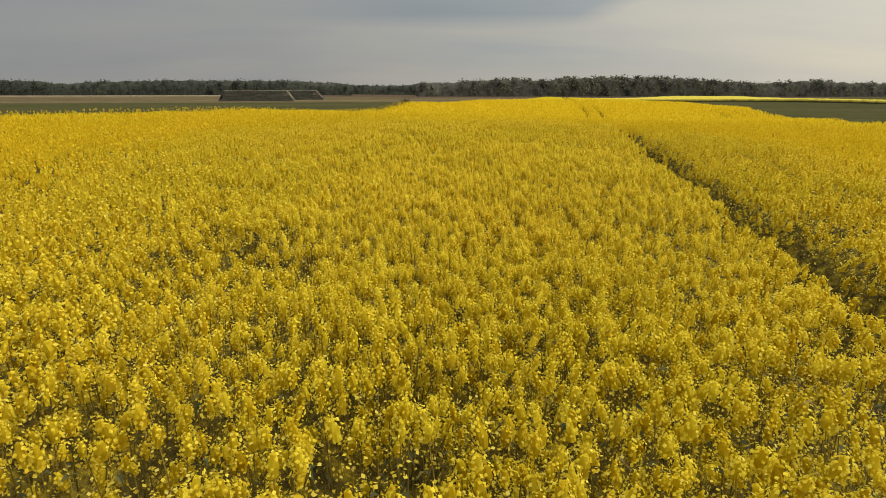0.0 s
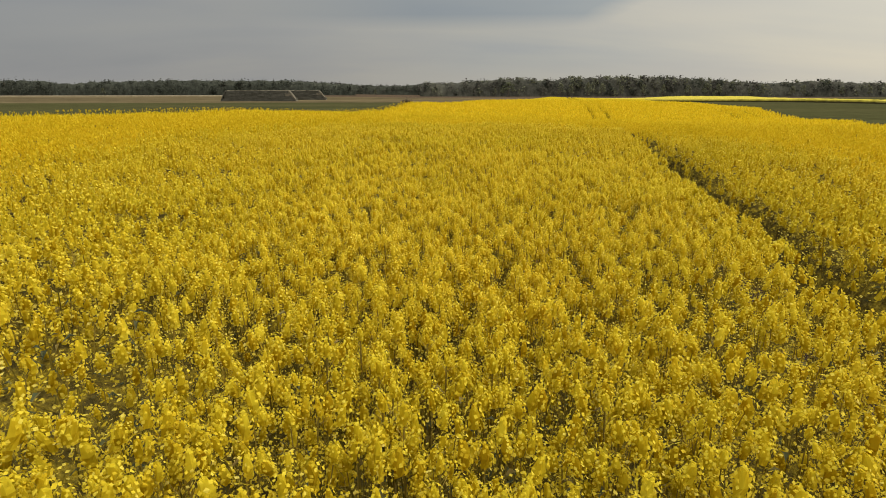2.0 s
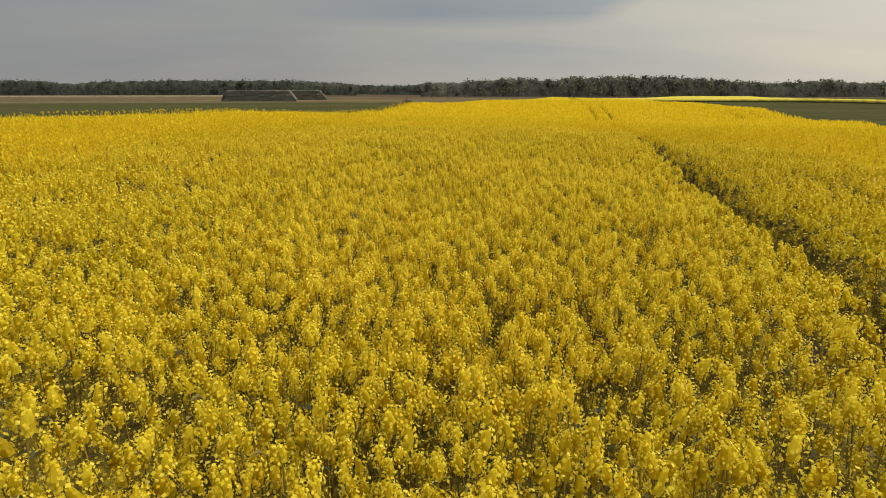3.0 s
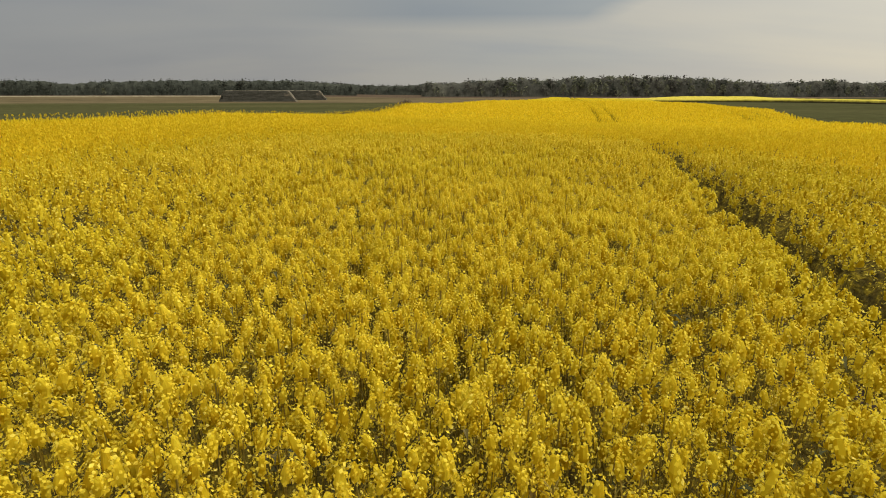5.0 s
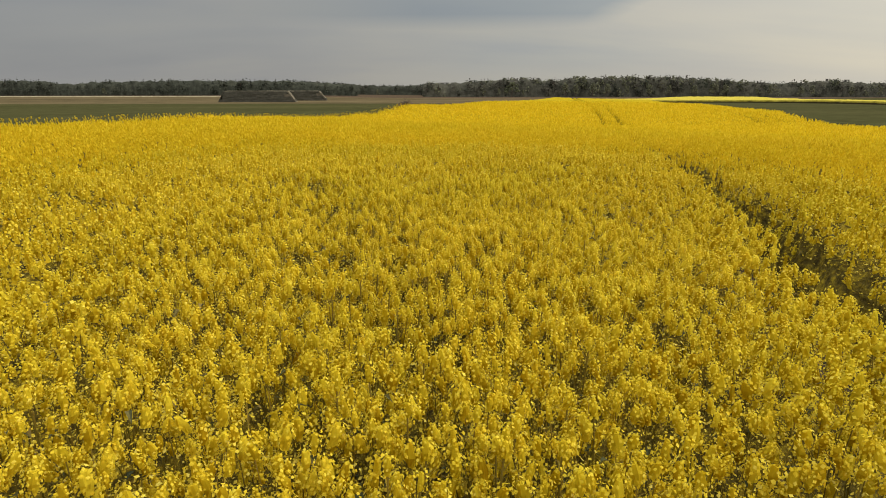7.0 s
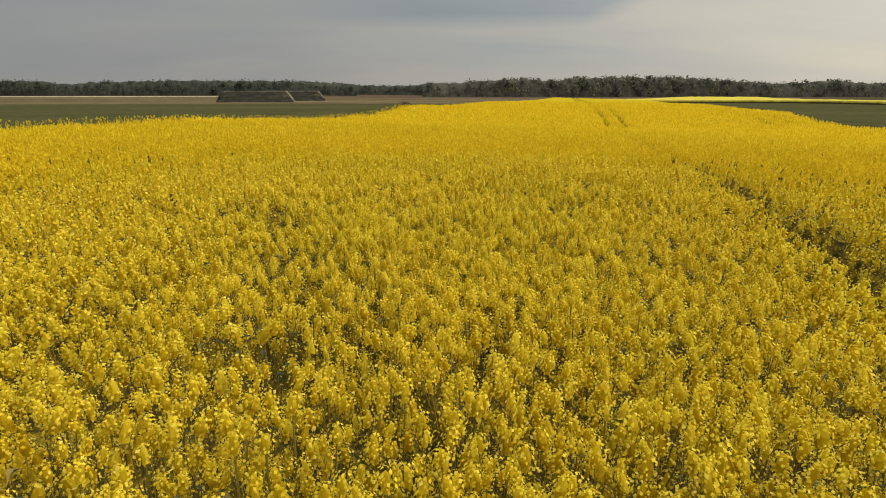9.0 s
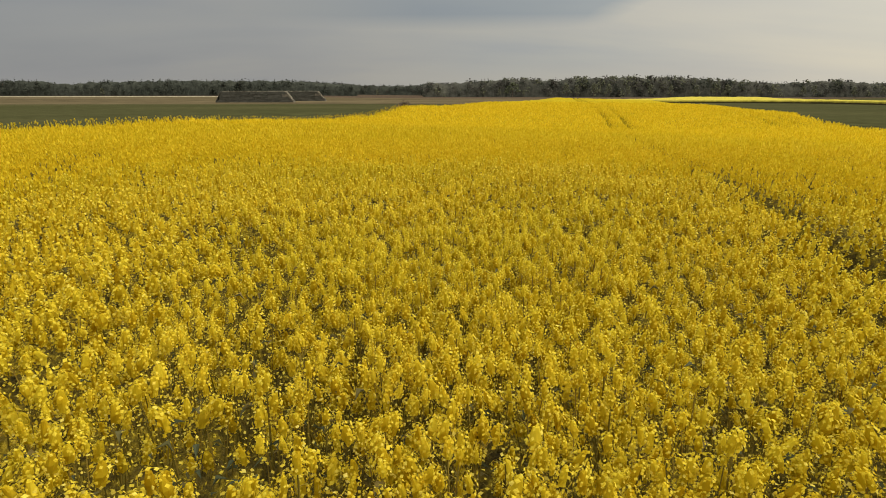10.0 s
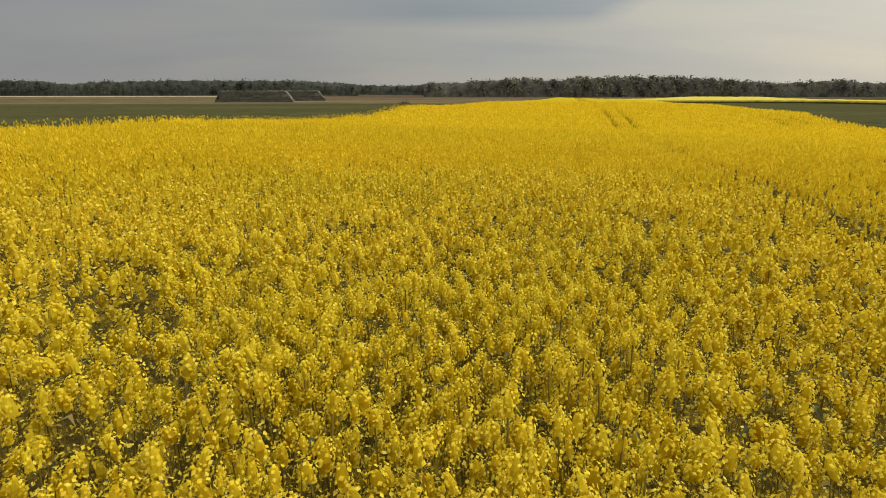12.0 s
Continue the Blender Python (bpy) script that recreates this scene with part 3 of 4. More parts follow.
# heads farther out
x, y, r = drilled(-20, 22, 0.0, 33, 98, MID, FAR, 0.11, rng)
far_pos = head_places(x, y, 0.09, 0.22, rng)
mesh_quads("flower_heads", spread([make_tuft(rng, 8, 0.027, 0.168) for _ in range(14)], far_pos, rng.uniform(0.65, 1.2, len(x)), rng), [PETAL_FAR], parent=crop)
x, y, r = drilled(-36, 40, 0.0, 48, 64, FAR, BEYOND, 0.05, rng)
out_pos = head_places(x, y, 0.09, 0.1, rng)
mesh_quads("flower_heads", spread([make_tuft(rng, 3, 0.034, 0.2) for _ in range(12)], out_pos, rng.uniform(0.75, 1.3, len(x)), rng), [PETAL_FAR], parent=crop)
# heads on the slopes beyond, and behind the start
x, y, rr = drilled(-30, 62, 14, 130, 26, BEYOND, 200, 0.0, rng)
keep = rng.random(len(x)) < np.clip(1.3 - rr / 110, 0.12, 1)
x, y, rr = x[keep], y[keep], rr[keep]
grow = 1 + np.maximum(0, rr - 28) / 50
slope_pos = head_places(x, y, 0.06, 0.0, rng) - np.stack([0 * x, 0 * x, 0.10 * (grow - 1)], -1)
mesh_quads("flower_heads", spread([make_tuft(rng, 2, 0.045, 0.2) for _ in range(12)], slope_pos, rng.uniform(0.8, 1.3, len(x)) * grow, rng), [PETAL_FAR], parent=crop)
x, y = sow(-13, 15, -9, 14, 56, rng)
keep = stand(x, y) & ~seen_side(x, y)
x, y = x[keep], y[keep]
mesh_quads("flower_heads", spread([make_tuft(rng, 3, 0.055, 0.14) for _ in range(12)], head_places(x, y, 0.06, 0.1, rng), rng.uniform(0.9, 1.4, len(x)), rng), [PETAL_FAR], parent=crop)
# shoots that stick out along the rim of the field
v = rng.uniform(4, 75, 900)
x, y = xy(U_LEFT + rng.normal(0.1, 0.3, len(v)), v)
rim_pos = np.stack([x, y, ground(x, y) + CROP + rng.uniform(-0.1, 0.16, len(x))], -1)
sprinkle("flower_heads", [flower_head(3, 4, 4, 2, rng, size=0.02) for _ in range(6)], rim_pos, rng.uniform(0.6, 1.1, len(x)), rng, HEAD_MATS, parent=crop)


# the closed stand: leafy side shoots nearby, coloured dark for the shade between heads; flowers run together far off
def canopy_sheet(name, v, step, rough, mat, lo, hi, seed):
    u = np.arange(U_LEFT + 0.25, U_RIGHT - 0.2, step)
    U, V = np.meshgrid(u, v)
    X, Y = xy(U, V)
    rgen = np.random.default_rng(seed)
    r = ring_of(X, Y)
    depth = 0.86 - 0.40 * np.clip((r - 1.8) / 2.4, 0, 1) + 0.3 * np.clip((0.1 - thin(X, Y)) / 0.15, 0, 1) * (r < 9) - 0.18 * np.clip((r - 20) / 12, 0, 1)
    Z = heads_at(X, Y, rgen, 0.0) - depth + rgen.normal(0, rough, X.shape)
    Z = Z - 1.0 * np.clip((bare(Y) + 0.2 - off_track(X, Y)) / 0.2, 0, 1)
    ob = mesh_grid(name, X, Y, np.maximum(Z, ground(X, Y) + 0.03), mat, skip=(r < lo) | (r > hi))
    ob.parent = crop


canopy_sheet("shaded_side_shoots", np.arange(-8, 46, 0.2), 0.2, 0.065, SHADED_SHOOTS, 0, 30, 6)
canopy_sheet("canopy", np.concatenate([np.arange(20, 60, 0.7), np.arange(60, 130, 1.6), np.arange(130, 300.1, 5)]), 0.25, 0.02, UNDER, 27, 999, 4)


# trodden soil in the bottom of the wheel tracks
def wheel_track(shift, half, y0, y1):
    ys = np.arange(y0, y1, 0.15)
    across = np.linspace(-1, 1, 9)[None, :]
    wide = half * (1 + 0.15 * np.sin(ys * 1.9 + shift))[:, None]
    X = track_x(ys)[:, None] + shift + across * wide
    Y = np.repeat(ys[:, None], 9, 1)
    rgen = np.random.default_rng(15)
    Z = ground(X, Y) + 0.07 - 0.05 * (1 - across ** 2) + rgen.normal(0, 0.012, X.shape) - 0.06 * (np.abs(across) > 0.9)
    ob = mesh_grid("wheel_track", X, Y, Z, SOIL)
    return tagged(ob, "trodden brown soil of a sprayer's wheel track", "track", kind="structure")


wheel_track(0.05, 0.5, -9, 30)
wheel_track(GAUGE, 0.3, -9, 30)


# stalks and leaves under the flowers
def stalk_quads(top, length, rng, r=0.004):
    n = len(top)
    base = top + np.stack([rng.normal(0, 0.05, n), rng.normal(0, 0.05, n), -length], -1)
    out = []
    for k in range(3):
        a, b = k * 2.094, (k + 1) * 2.094
        pa, pb = np.array([math.cos(a) * r, math.sin(a) * r, 0]), np.array([math.cos(b) * r, math.sin(b) * r, 0])
        out.append(np.stack([base + pa * 1.5, base + pb * 1.5, top + pb, top + pa], 1))
    return np.concatenate(out)


def leaf_template(rng, length=0.16, width=0.045):
    """A drooping leaf of two folded halves."""
    d = 0.3 + 0.5 * rng.random()
    m = np.array([length * 0.5, 0, length * 0.12 * d])
    e = np.array([length, 0, -length * 0.45 * d])
    o = np.zeros(3)
    w = np.array([0, width, 0.012])
    w2 = np.array([0, -width, 0.012])
    return np.array([[o, m + w2, e, m], [o, m, e, m + w]])


st = np.concatenate([stalk_quads(rim_pos, rng.uniform(0.5, 0.9, len(rim_pos)), rng, 0.006),
                     stalk_quads(near_pos[::2], rng.uniform(0.35, 0.9, len(near_pos[::2])), rng, 0.0028),
                     stalk_quads(beside_pos[::4], rng.uniform(0.4, 0.7, len(beside_pos[::4])), rng, 0.0035)])
mesh_quads("stalks", st, [GREEN], parent=crop)
x, y = sow(-9, 10.5, 0.0, 22, 200, rng)
keep = stand(x, y) & seen_side(x, y) & (ring_of(x, y) < 4.5) & (rng.random(len(x)) < np.where(ring_of(x, y) < NEAR, 0.3, 0.08))
x, y = x[keep], y[keep]
lv = spread([leaf_template(rng, 0.07, 0.013) for _ in range(8)], np.stack([x, y, ground(x, y) + rng.uniform(0.45, 1.22, len(x)) - 0.3 * np.clip((0.5 - off_track(x, y)) / 0.4, 0, 1)], -1), rng.uniform(0.6, 1.5, len(x)), rng, 0.4)
mesh_quads("leaves", lv, [LEAF], parent=crop)
# where the heads are few, broad leaves show
x, y = sow(-5, 6, 0.9, 17, 170, rng, 0.5)
keep = stand(x, y) & seen_side(x, y) & (ring_of(x, y) < 5) & (thin(x, y) < 0.03 + rng.normal(0, 0.05, len(x)))
x, y = x[keep], y[keep]
lv = spread([leaf_template(rng, 0.075, 0.014) for _ in range(8)], np.stack([x, y, ground(x, y) + CROP + wave(x, y) - rng.uniform(0.2, 0.7, len(x))], -1), rng.uniform(0.5, 1.2, len(x)), rng, 0.5)
mesh_quads("leaves", lv, [BROAD_LEAF], parent=crop)

# ---------------------------------------------------------------- single plants along the flown line
def part(name, me, parent, label=""):
    ob = new(name, me)
    ob.parent = parent
    return tagged(ob, label) if label else ob


def quad_mesh(name, quads, mat):
    ob = mesh_quads(name, quads, [mat])
    me = ob.data
    bpy.data.objects.remove(ob)
    return me


def plant_kit(k):
    """Meshes of one plant: stalk with side shoots, leaves, and its flower heads with their places."""
    r = np.random.default_rng(100 + k)
    tops = [np.array([0, 0, CROP - 0.05])]
    for j in range(r.integers(2, 5)):
        a = j * 2.2 + r.random()
        d = 0.06 + 0.07 * r.random()
        tops.append(np.array([math.cos(a) * d, math.sin(a) * d, CROP - 0.10 - 0.20 * r.random()]))
    quads = []
    for j, tp in enumerate(tops):
        foot = np.array([0, 0, 0.0]) if j == 0 else np.array([0, 0, tp[2] - 0.30 - 0.15 * r.random()])
        rad = 0.006 if j == 0 else 0.0035
        for s in range(4):
            a, b = s * math.pi / 2, (s + 1) * math.pi / 2
            pa, pb = np.array([math.cos(a) * rad, math.sin(a) * rad, 0]), np.array([math.cos(b) * rad, math.sin(b) * rad, 0])
            quads.append([foot + pa * 1.4, foot + pb * 1.4, tp + pb * 0.7, tp + pa * 0.7])
    # young pods and flower stalks below each head
    for tp in tops:
        for s in range(7):
            a = r.random() * 6.28
            z = -0.07 - 0.09 * r.random()
            o = tp + np.array([0, 0, z])
            e = o + np.array([math.cos(a) * 0.045, math.sin(a) * 0.045, 0.03])
            w = np.array([-math.sin(a), math.cos(a), 0]) * 0.0015
            quads.append([o - w, o + w, e + w, e - w])
    stem = quad_mesh("stem", np.array(quads), GREEN)
    leaves = []
    for j in range(5):
        tpl = leaf_template(r, 0.07 + 0.05 * r.random(), 0.012 + 0.010 * r.random()).reshape(-1, 3)
        a = j * 2.4 + r.random()
        rot = np.array([[math.cos(a), -math.sin(a), 0], [math.sin(a), math.cos(a), 0], [0, 0, 1]])
        leaves.append(quad_mesh("leaf", (tpl @ rot.T + (0, 0, 0.25 + 0.12 * j)).reshape(-1, 4, 3), LEAF))
    return stem, leaves, tops


HEAD_MESHES = [shape_mesh("flower_head", *flower_head(3, 6, 36, 0, rng, core=0.5), HEAD_MATS) for _ in range(12)]
PLANT_LABELS = ("flowering rapeseed plant with yellow heads on green stalk", "tall flowering rapeseed plant with dense yellow heads",
                "rapeseed plant with yellow flowers and blue-green leaves")


def rapeseed_plant(k):
    stem, leaves, tops = plant_kit(k)
    root = new("rapeseed_plant")
    part("stem", stem, root)
    for me in leaves:
        part("leaf", me, root)
    for j, tp in enumerate(tops):
        h = part("flower_head", HEAD_MESHES[(k * 3 + j) % len(HEAD_MESHES)], root)
        h.matrix_basis = pose(*tp, random.uniform(-12, 12), random.uniform(-12, 12), random.uniform(0, 360)) @ Matrix.Scale(random.uniform(0.8, 1.15), 4)
    return tagged(root, PLANT_LABELS[k % 3], "plant", "rapeseed plants in the stand")


PLANT_KINDS = [rapeseed_plant(k) for k in range(7)]
prng = np.random.default_rng(21)
placed = 0
for j in range(290):
    yy = 2.6 + 11.6 * (j + prng.random()) / 290
    xx = float(lane(yy)) + prng.uniform(-1.1, 1.1)
    if not bool(stand(np.array(xx), np.array(yy))) or float(thin(xx, yy)) < 0.1:
        continue
    m = pose(xx, yy, float(ground(xx, yy)), prng.normal(0, 3), prng.normal(0, 3), prng.uniform(0, 360))
    sc = 1.0 + float(wave(xx, yy)) / CROP + prng.normal(0.015, 0.03)
    if placed < len(PLANT_KINDS):
        PLANT_KINDS[placed].matrix_basis = m
    else:
        copy_thing(PLANT_KINDS[placed % len(PLANT_KINDS)], m)
    placed += 1

# ---------------------------------------------------------------- far rapeseed strip
def far_strip():
    s = np.linspace(1052, 1800, 120)
    dn = np.interp(s, [1052, 1200, 1350, 1568, 1800], [262, 245, 213, 160, 132])
    df = np.interp(s, [1052, 1200, 1310, 1350, 1410, 1568, 1800], [285, 318, 308, 262, 222, 174, 146])
    nx, ny = at_px(s, dn)
    fx, fy = at_px(s, df)
    t = np.linspace(0, 1, 14)[:, None]
    X, Y = nx * (1 - t) + fx * t, ny * (1 - t) + fy * t
    rgen = np.random.default_rng(5)
    Z = ground(X, Y) + 1.15 + rgen.normal(0, 0.05, X.shape)
    ob = mesh_grid("rapeseed_strip", X, Y, Z, UNDER_FAR, skirt=0.5)
    # the stalks below the flowers along its near side, their shade put into the colour
    flank = np.stack([Z[0] - 0.5, Z[0] - 0.8, ground(X[0], Y[0])])
    side = mesh_grid("stalks", np.repeat(X[:1], 3, 0), np.stack([Y[0] - 0.02, Y[0] - 0.05, Y[0] - 0.05]), flank - 0.02, SHADED_STALKS, smooth=False)
    side.parent = ob
    return tagged(ob, "narrow far strip of yellow flowering rapeseed", "field", kind="structure")


far_strip()


# ---------------------------------------------------------------- straw stacks
def bale_mesh(name, lx, ly, lz, mat, seed):
    """A pressed straw bale with soft, uneven edges and two twine grooves."""
    bm = bmesh.new()
    bmesh.ops.create_cube(bm, size=1)
    for v in bm.verts:
        v.co = Vector((v.co.x * lx, v.co.y * ly, v.co.z * lz))
    bmesh.ops.bevel(bm, geom=bm.edges[:], offset=0.045, segments=1, affect="EDGES")
    r = random.Random(seed)
    for v in bm.verts:
        v.co += Vector((r.uniform(-1, 1), r.uniform(-1, 1), r.uniform(-1, 1))) * 0.08
    me = bpy.data.meshes.new(name)
    bm.to_mesh(me)
    bm.free()
    me.materials.append(mat)
    return me


BALES = [bale_mesh("bale", 2.44, 1.24, 0.93, STRAW, k) for k in range(4)]
TOP_BALES = [bale_mesh("bale", 2.36, 1.22, 0.9, STRAW_TOP, 10 + k) for k in range(3)]
SUNLIT_BALES = [bale_mesh("bale", 2.3, 1.22, 0.92, SUNLIT_STRAW, 20 + k) for k in range(2)]


def slump_mesh(rows, side, r):
    """Straw that has slipped down one end of a stack and smoothed its steps into a slope."""
    a = rows[0][0] * 1.2 * side + rows[0][1]
    b = rows[-1][0] * 1.2 * side + rows[-1][1]
    X, Y, Z = [], [], []
    for k in range(9):
        f = k / 8
        for j in range(9):
            g = j / 8
            X.append(a + (b - a) * f + side * (0.25 + r.uniform(-0.12, 0.16)))
            Y.append(-0.72 + 2.7 * g + r.uniform(-0.05, 0.05))
            Z.append((0.9 * len(rows) + 0.15) * f ** 0.9 + r.uniform(-0.08, 0.08) * (k > 0))
    grid = [np.array(v).reshape(9, 9) for v in (X, Y, Z)]
    ob = mesh_grid("loose_straw", *grid, SUNLIT_STRAW if side > 0 else STRAW, skirt=0.7, smooth=False)
    me = ob.data
    bpy.data.objects.remove(ob)
    return me


def bale_stack(cx, cy, rows, turn, label):
    """Rows of big bales, each row shorter than the one below, two bales deep; the topmost are bleached."""
    root = new("straw_stack")
    root.matrix_basis = pose(cx, cy, float(ground(cx, cy)) + 0.08, 0, 0, turn)
    r = random.Random(int(cx * 10))
    for k, (n, shift) in enumerate(rows):
        for depth in (0, 1):
            for j in range(n):
                last = k == len(rows) - 1
                kit = BALES
                if not last and j == n - 1 and k > 1:
                    kit = SUNLIT_BALES
                ob = part("bale", kit[r.randrange(len(kit))], root)
                ob.matrix_basis = pose((j - (n - 1) / 2) * 2.4 + shift + r.uniform(-0.05, 0.05), depth * 1.26 + r.uniform(-0.08, 0.08),
                                       0.45 + 0.9 * k, r.uniform(-2, 2), r.uniform(-2, 2), r.uniform(-3, 3))
    for side in (-1, 1):
        part("loose_straw", slump_mesh(rows, side, r), root, "slumped straw coloured paler on the sunward end" if side > 0 else "")
    n, shift = rows[-1]
    for j in range(n):
        ob = part("bale", TOP_BALES[r.randrange(3)], root, "bleached straw on top of the stack")
        ob.matrix_basis = pose((j - (n - 1) / 2) * 2.35 + shift, 0.55 + r.uniform(-0.1, 0.1), 0.9 * len(rows) + 0.08, 0, r.uniform(-2, 2), r.uniform(-4, 4)) @ Matrix.Diagonal((1, 1.4, 0.28, 1))
    return tagged(root, label, "straw stack", "straw stacks in the field")


bale_stack(*at_px(446, 207), [(11, 0), (10, -0.1), (10, -0.3), (9, -0.4)], 2, "long weathered grey straw bale stack on green field")
bale_stack(*at_px(513, 238), [(10, 0), (9, -0.2), (9, -0.2), (8, -0.5)], 4, "shorter dark straw bale stack standing on stubble")


# ---------------------------------------------------------------- trees
def clump_faces(center, radius, count, size, r, flat=1.0):
    """Loose leaf sprays scattered through an uneven ball."""
    d = r.normal(0, 1, (count, 3))
    d /= np.linalg.norm(d, axis=1)[:, None]
    c = np.array(center) + d * (radius * r.random(count)[:, None] ** 0.4) * (1, 1, flat)
    n = d + r.normal(0, 0.5, (count, 3)) + (0, 0, 0.4)
    n /= np.linalg.norm(n, axis=1)[:, None]
    t1 = np.cross(n, r.normal(0, 1, (count, 3)))
    t1 /= np.linalg.norm(t1, axis=1)[:, None]
    t2 = np.cross(n, t1)
    s = size * r.uniform(0.6, 1.3, count)[:, None]
    return np.stack([c - t1 * s, c - t2 * s * 0.7 + n * s * 0.2, c + t1 * s, c + t2 * s * 0.7 + n * s * 0.2], 1)


def limb_faces(a, b, ra, rb, sides=5):
    a, b = np.array(a, float), np.array(b, float)
    d = (b - a) / np.linalg.norm(b - a)
    s = np.cross(d, (0.3, 0.8, 0.5))
    s /= np.linalg.norm(s)
    t = np.cross(d, s)
    out = []
    for k in range(sides):
        p, q = k * 2 * math.pi / sides, (k + 1) * 2 * math.pi / sides
        vp, vq = s * math.cos(p) + t * math.sin(p), s * math.cos(q) + t * math.sin(q)
        out.append([a + vp * ra, a + vq * ra, b + vq * rb, b + vp * rb])
    return np.array(out)


def bough_mass(center, radius, r, flat=1.0):
    """The closed inside of a bough: leaves grown together into one uneven lump."""
    verts, faces = knob(2, 4, radius, 2 * radius * flat, r, 0.3)
    return (verts + np.array(center))[faces]


def tree_faces(kind, r, dens=1.0, limbs=True, spray=1.0):
    """Trunk and crown faces of a tree 10 m high at the origin."""
    wood, crown = [], []
    lean = r.normal(0, 0.25, 2)
    if kind == "pine":
        wood.append(limb_faces((0, 0, 0), (lean[0], lean[1], 9.6), 0.16, 0.03))
        tiers = r.integers(8, 11)
        base = r.uniform(0.8, 2.8)
        for k in range(tiers):
            f = k / (tiers - 1)
            z = base + (9.7 - base) * f
            w = (1 - f) ** 0.8 * r.uniform(1.2, 1.9) + 0.22
            for j in range(2 if f < 0.75 else 1):
                a = r.random() * 6.28
                off = w * 0.55 if f < 0.75 else 0
                c = (math.cos(a) * off + lean[0] * f, math.sin(a) * off + lean[1] * f, z)
                if f < 0.8 and limbs:
                    wood.append(limb_faces((lean[0] * f, lean[1] * f, z - 0.3), c, 0.05, 0.02, 3))
                crown.append(bough_mass(c, w * 0.34, r, 1.5))
                crown.append(clump_faces(c, w * 0.6, int(15 * dens), 0.42 * spray * (1.15 - 0.6 * f), r, 0.7))
    else:
        wood.append(limb_faces((0, 0, 0), (lean[0], lean[1], 5.5), 0.17, 0.09))
        wood.append(limb_faces((lean[0], lean[1], 5.5), (lean[0] * 2, lean[1] * 2, 9.3), 0.09, 0.02))
        for k in range(9):
            a, z = k * 2.4 + r.random(), 2.6 + 0.72 * k + r.random() * 0.5
            w = r.uniform(1.0, 1.9) * (1.15 - 0.08 * k)
            c = (lean[0] + math.cos(a) * w, lean[1] + math.sin(a) * w, z + 0.6)
            if limbs:
                wood.append(limb_faces((lean[0] * z / 6, lean[1] * z / 6, z - 0.5), c, 0.06, 0.02, 3))
            size = r.uniform(0.9, 1.4)
            crown.append(bough_mass(c, size * 0.42, r, 1.3))
            crown.append(clump_faces(c, size * 1.1, int(15 * dens), 0.36 * spray, r, 0.85))
        crown.append(clump_faces((lean[0] * 2, lean[1] * 2, 9.2), 0.9, int(16 * dens), 0.32, r))
    return np.concatenate(wood), np.concatenate(crown)


# skyline: direction of a far mark and how high the woods stand over the eye there
MARK = np.array([-400, -100, 0, 50, 105, 125, 150, 300, 400, 500, 560, 620, 680, 728, 742, 770, 850, 910, 960, 1000, 1050, 1200, 1260, 1300, 1350, 1390, 1450, 1500, 1568, 1700, 2000.0])
LIFT = np.array([18, 18, 19.5, 19.5, 13, 13, 17, 19.5, 19, 19, 15, 11, 9, 10, 16, 13, 20, 22, 19, 23.5, 25, 24.5, 19.5, 17, 14, 17, 19, 15, 14, 15, 15.0])
EYE = 2.85


def wood_height(px, d, x, y):
    return EYE + np.interp(px, MARK, LIFT) / 1042.0 * d - float(ground(x, y))


def woods(name, px0, px1, d0, d1, count, kinds, label, seed):
    """A stretch of woodland: many trees of several kinds in a belt of the plan."""
    r = np.random.default_rng(seed)
    stock = {k: [tree_faces(k, r, 0.6, False, 0.8) for _ in range(5)] for k in set(kinds)}
    root = tagged(new(name), label, "woods", kind="stuff")
    faces = {"trunks": [], "pine": [], "leafy": [], "bare": []}
    for j in range(count):
        px, d = r.uniform(px0, px1), d0 + (d1 - d0) * r.random() ** 1.3
        x, y = at_px(px, d)
        h = wood_height(px, d, x, y) * 0.97 * r.choice([0.86, 0.92, 0.96, 1.0, 1.05])
        k = kinds[r.integers(0, len(kinds))]
        w, c = stock[k][r.integers(0, 5)]
        a = r.random() * 6.28
        rot = np.array([[math.cos(a), -math.sin(a), 0], [math.sin(a), math.cos(a), 0], [0, 0, 1]])
        sc = np.array([h / 10 * r.uniform(1.35, 2.1)] * 2 + [h / 10])
        o = np.array([x, y, float(ground(x, y))])
        faces["trunks"].append((w.reshape(-1, 3) @ rot.T * sc + o).reshape(-1, 4, 3))
        faces[k].append((c.reshape(-1, 3) @ rot.T * sc + o).reshape(-1, 4, 3))
    for k, mat, nm in (("trunks", BARK, "trunks"), ("pine", PINE, "conifer_crowns"), ("leafy", BUDDING, "leafy_crowns"), ("bare", TWIGS, "bare_crowns")):
        if faces[k]:
            mesh_quads(nm, np.concatenate(faces[k]), [mat], parent=root)
    return root


woods("woods", -420, 620, 430, 462, 300, ["pine"], "dark conifer woods behind the stubble field", 31)
woods("woods", 520, 790, 560, 610, 100, ["pine", "bare", "pine"], "low distant dark woods on the horizon", 32)
woods("woods", 735, 2050, 420, 454, 430, ["pine", "pine", "bare", "leafy", "pine"], "dark mixed woods of pine and budding trees", 33)


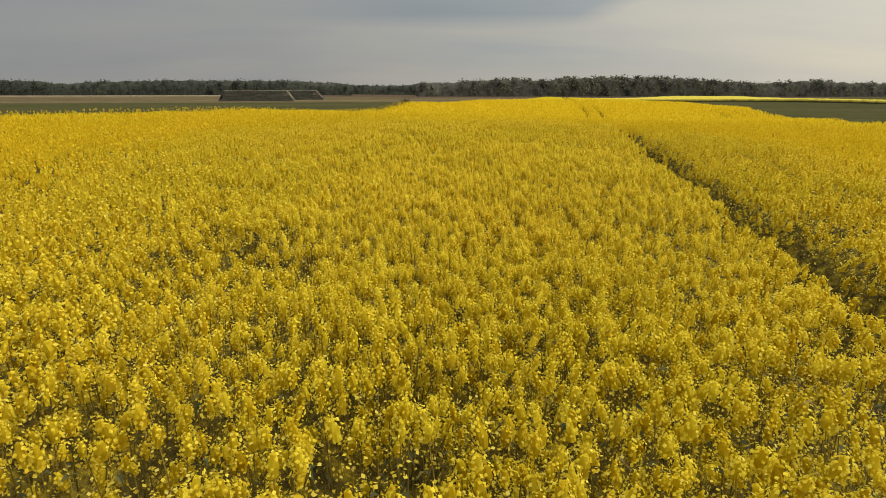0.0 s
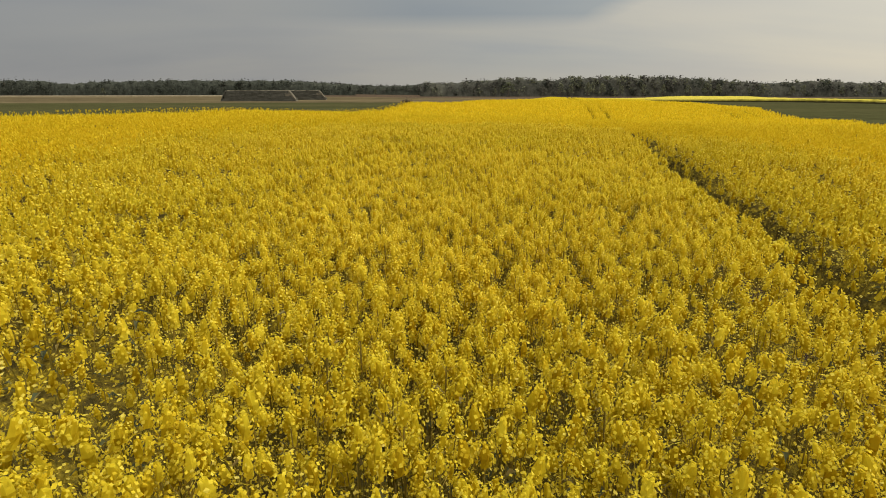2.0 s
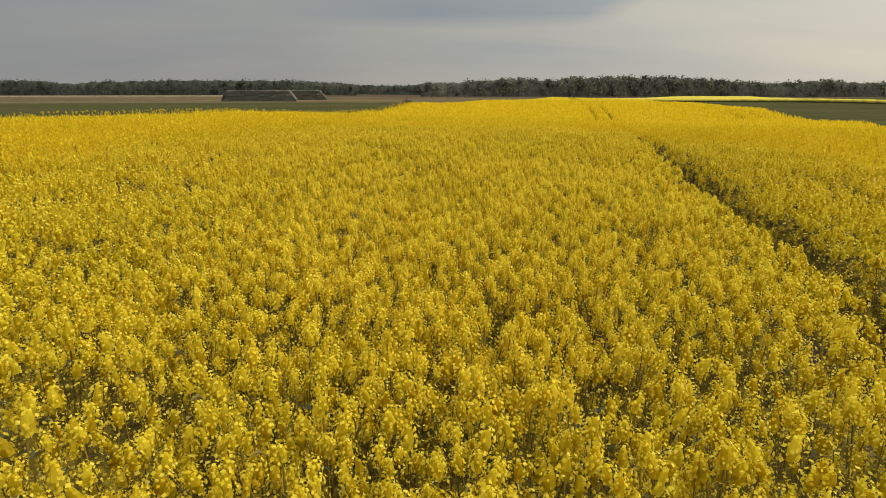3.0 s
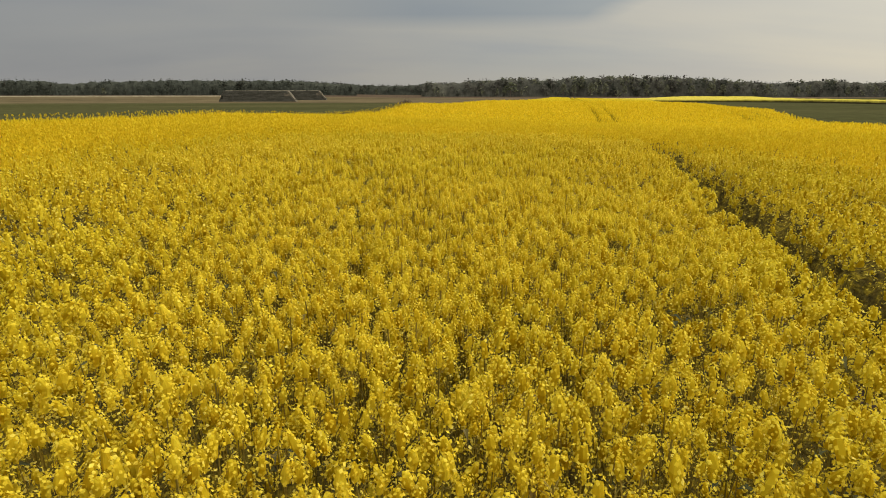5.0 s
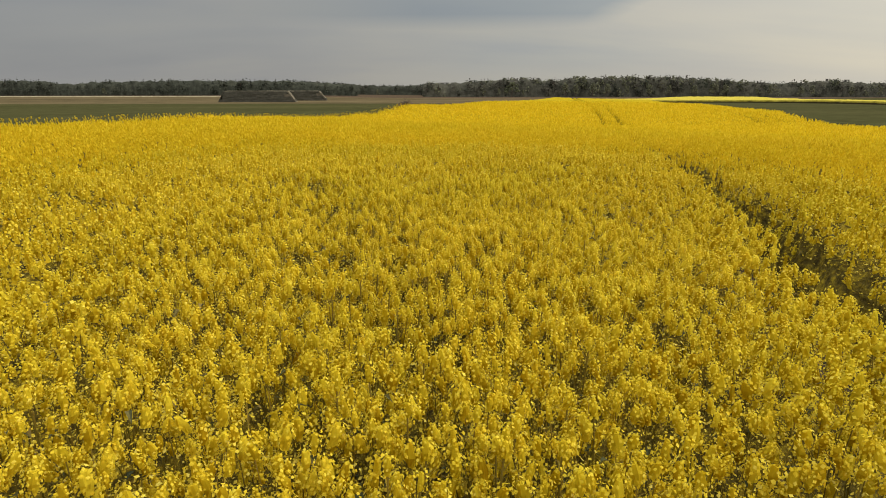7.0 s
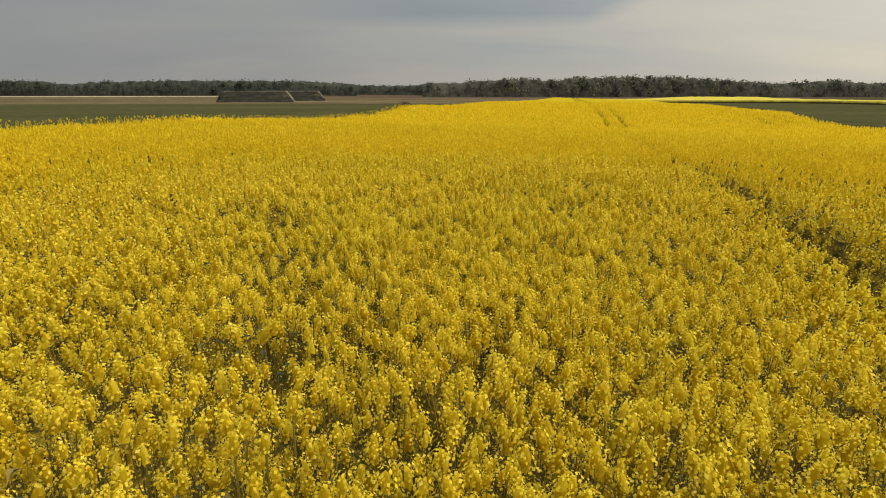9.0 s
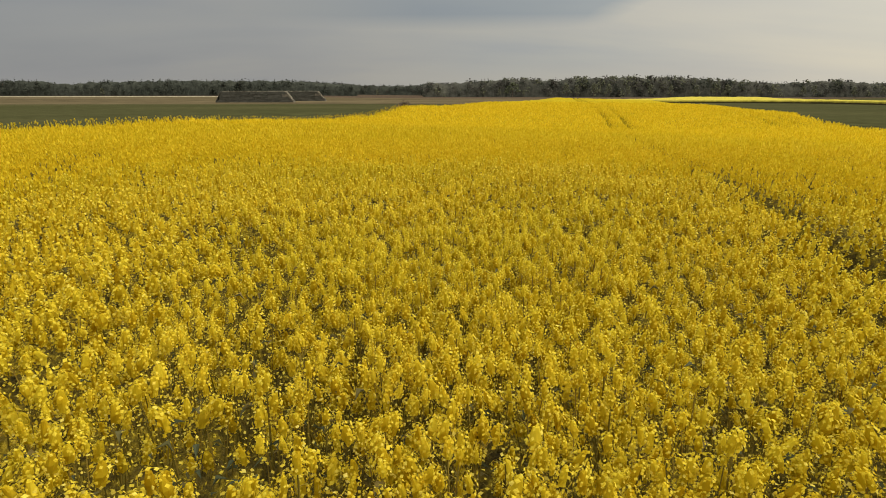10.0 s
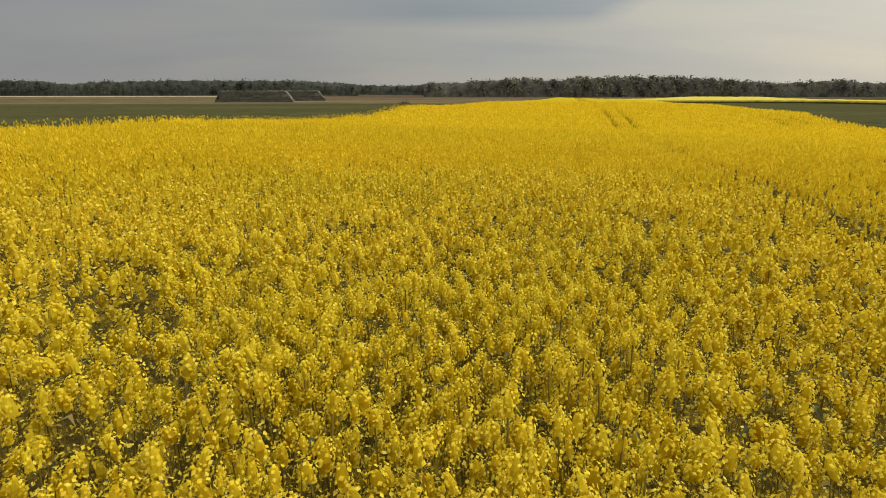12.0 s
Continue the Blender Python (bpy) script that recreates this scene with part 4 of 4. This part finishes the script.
def thicket(name, px0, px1, d0, d1, label, seed, mat):
    """The closed inside of the woods: crowns grown together into one uneven mass behind the front trees."""
    r = np.random.default_rng(seed)
    n = int((px1 - px0) / 2.2)
    s, t = np.meshgrid(np.linspace(px0, px1, n), np.linspace(0, 1, 9))
    d = d0 + (d1 - d0) * t + r.normal(0, 0.3, s.shape)
    X, Y = at_px(s, d)
    top = EYE + np.interp(s, MARK, LIFT) / 1042.0 * d - ground(X, Y)
    arch = np.array([0.0, 0.3, 0.54, 0.70, 0.79, 0.84, 0.87, 0.88, 0.86])[:, None]
    Z = ground(X, Y) + top * arch * (1 + r.normal(0, 0.02, s.shape) * (arch > 0) + 0.04 * np.sin(s * 0.21 + 2 * np.sin(s * 0.047)) * (arch > 0))
    ob = mesh_grid(name, X, Y, Z, mat)
    return tagged(ob, label, "woods", kind="stuff")


thicket("thicket", -420, 620, 427, 440, "closed dark inside of the conifer woods", 51, PINE_THICKET)
thicket("thicket", 520, 790, 557, 570, "closed dark inside of the distant woods", 52, PINE_THICKET)
thicket("thicket", 735, 2050, 417, 430, "closed dark inside of the mixed woods", 53, THICKET)


def undergrowth(name, px0, px1, d, count, mats, label, seed):
    """Brushwood and young trees that close the edge of the woods from the ground up."""
    r = np.random.default_rng(seed)
    root = tagged(new(name), label, "undergrowth", kind="stuff")
    groups = [[] for _ in mats]
    for j in range(count):
        px = px0 + (px1 - px0) * (j + r.random()) / count
        dd = d + r.uniform(-3, 8)
        x, y = at_px(px, dd)
        g = float(ground(x, y))
        h = wood_height(px, dd, x, y)
        k = min(int(r.random() ** 1.5 * len(mats)), len(mats) - 1)
        z = h * r.uniform(0.08, 0.85)
        size = h * r.uniform(0.16, 0.26)
        groups[k].append(clump_faces((x, y, g + z), size, 20, h * 0.06, r, 1.25))
    for faces, mat in zip(groups, mats):
        if faces:
            mesh_quads("brushwood", np.concatenate(faces), [mat], parent=root)
    return root


undergrowth("undergrowth", -420, 620, 428, 300, [PINE], "dark brushwood along the edge of the woods", 41)
undergrowth("undergrowth", 560, 800, 560, 150, [TWIGS, PINE], "dark brushwood under distant woods", 42)
undergrowth("undergrowth", 730, 2050, 418, 480, [TWIGS, PINE, BUDDING], "brown and pale green brushwood at the foot of mixed woods", 43)

# single trees that stand out before the wood
TREE_KITS = []
for k in range(4):
    w, c = tree_faces("leafy", np.random.default_rng(60 + k), 1.6)
    TREE_KITS.append((quad_mesh("trunk", w, BARK), quad_mesh("crown", c, BUDDING)))


def edge_tree(px, d, top, kit, wide=1.0):
    x, y = at_px(px, d)
    h = EYE + top / 1042.0 * d - float(ground(x, y))
    root = new("tree")
    part("trunk", TREE_KITS[kit][0], root)
    part("crown", TREE_KITS[kit][1], root, "dense olive green foliage" if kit == 4 else "fresh pale green spring leaves")
    root.matrix_basis = pose(x, y, float(ground(x, y)) - 0.05, 0, 0, kit * 90 + px) @ Matrix.Diagonal((h / 10 * wide, h / 10 * wide, h / 10, 1))
    return tagged(root, "pale green budding tree before the dark woods", "tree", "trees at the edge of the woods")


for px, top, kit, wide in ((868, 3, 0, 0.9), (911, 2, 2, 0.9), (985, 12, 3, 1.5), (1003, 10, 0, 1.3), (1032, 14, 1, 1.3), (1056, 12, 2, 1.2),
                           (1090, 8, 3, 1.2), (1130, 10, 0, 1.3), (1165, 9, 1, 1.2), (1210, 9, 2, 1.3), (1246, 12, 3, 1.4), (1262, 10, 0, 1.3), (1340, 10, 1, 0.7),
                           (1392, 7, 2, 1.2), (1410, 9, 3, 1.1), (1480, 6, 0, 1.2), (1530, 6, 1, 1.2), (170, 4, 2, 1.2), (655, 2, 3, 1.2)):
    edge_tree(px, 408 if px > 700 else 425, top, kit, wide)

DARK_KIT = (TREE_KITS[1][0], quad_mesh("crown", tree_faces("leafy", np.random.default_rng(61), 1.8)[1], EVERGREEN))
TREE_KITS.append(DARK_KIT)
tagged(edge_tree(891, 402, 14, 4, 1.9), "broad olive green tree standing before the woods")


def shrub(px, d, h):
    x, y = at_px(px, d)
    r = np.random.default_rng(77)
    root = new("shrub")
    wood = [limb_faces((0, 0, 0), (math.cos(k) * 0.5 * h, math.sin(k) * 0.4 * h, 0.7 * h), 0.035, 0.012, 4) for k in range(0, 6)]
    crown = [clump_faces((math.cos(k * 1.3) * 0.35 * h, math.sin(k * 1.3) * 0.35 * h, h * (0.4 + 0.06 * k)), 0.36 * h, 60, 0.09 * h, r) for k in range(7)]
    part("branches", quad_mesh("branches", np.concatenate(wood), BARK), root)
    part("foliage", quad_mesh("foliage", np.concatenate(crown), DRY_TWIGS), root)
    root.matrix_basis = pose(x, y, float(ground(x, y)))
    return tagged(root, "small dark leafless shrub on the field margin", "shrub")


shrub(708, 98, 1.9)
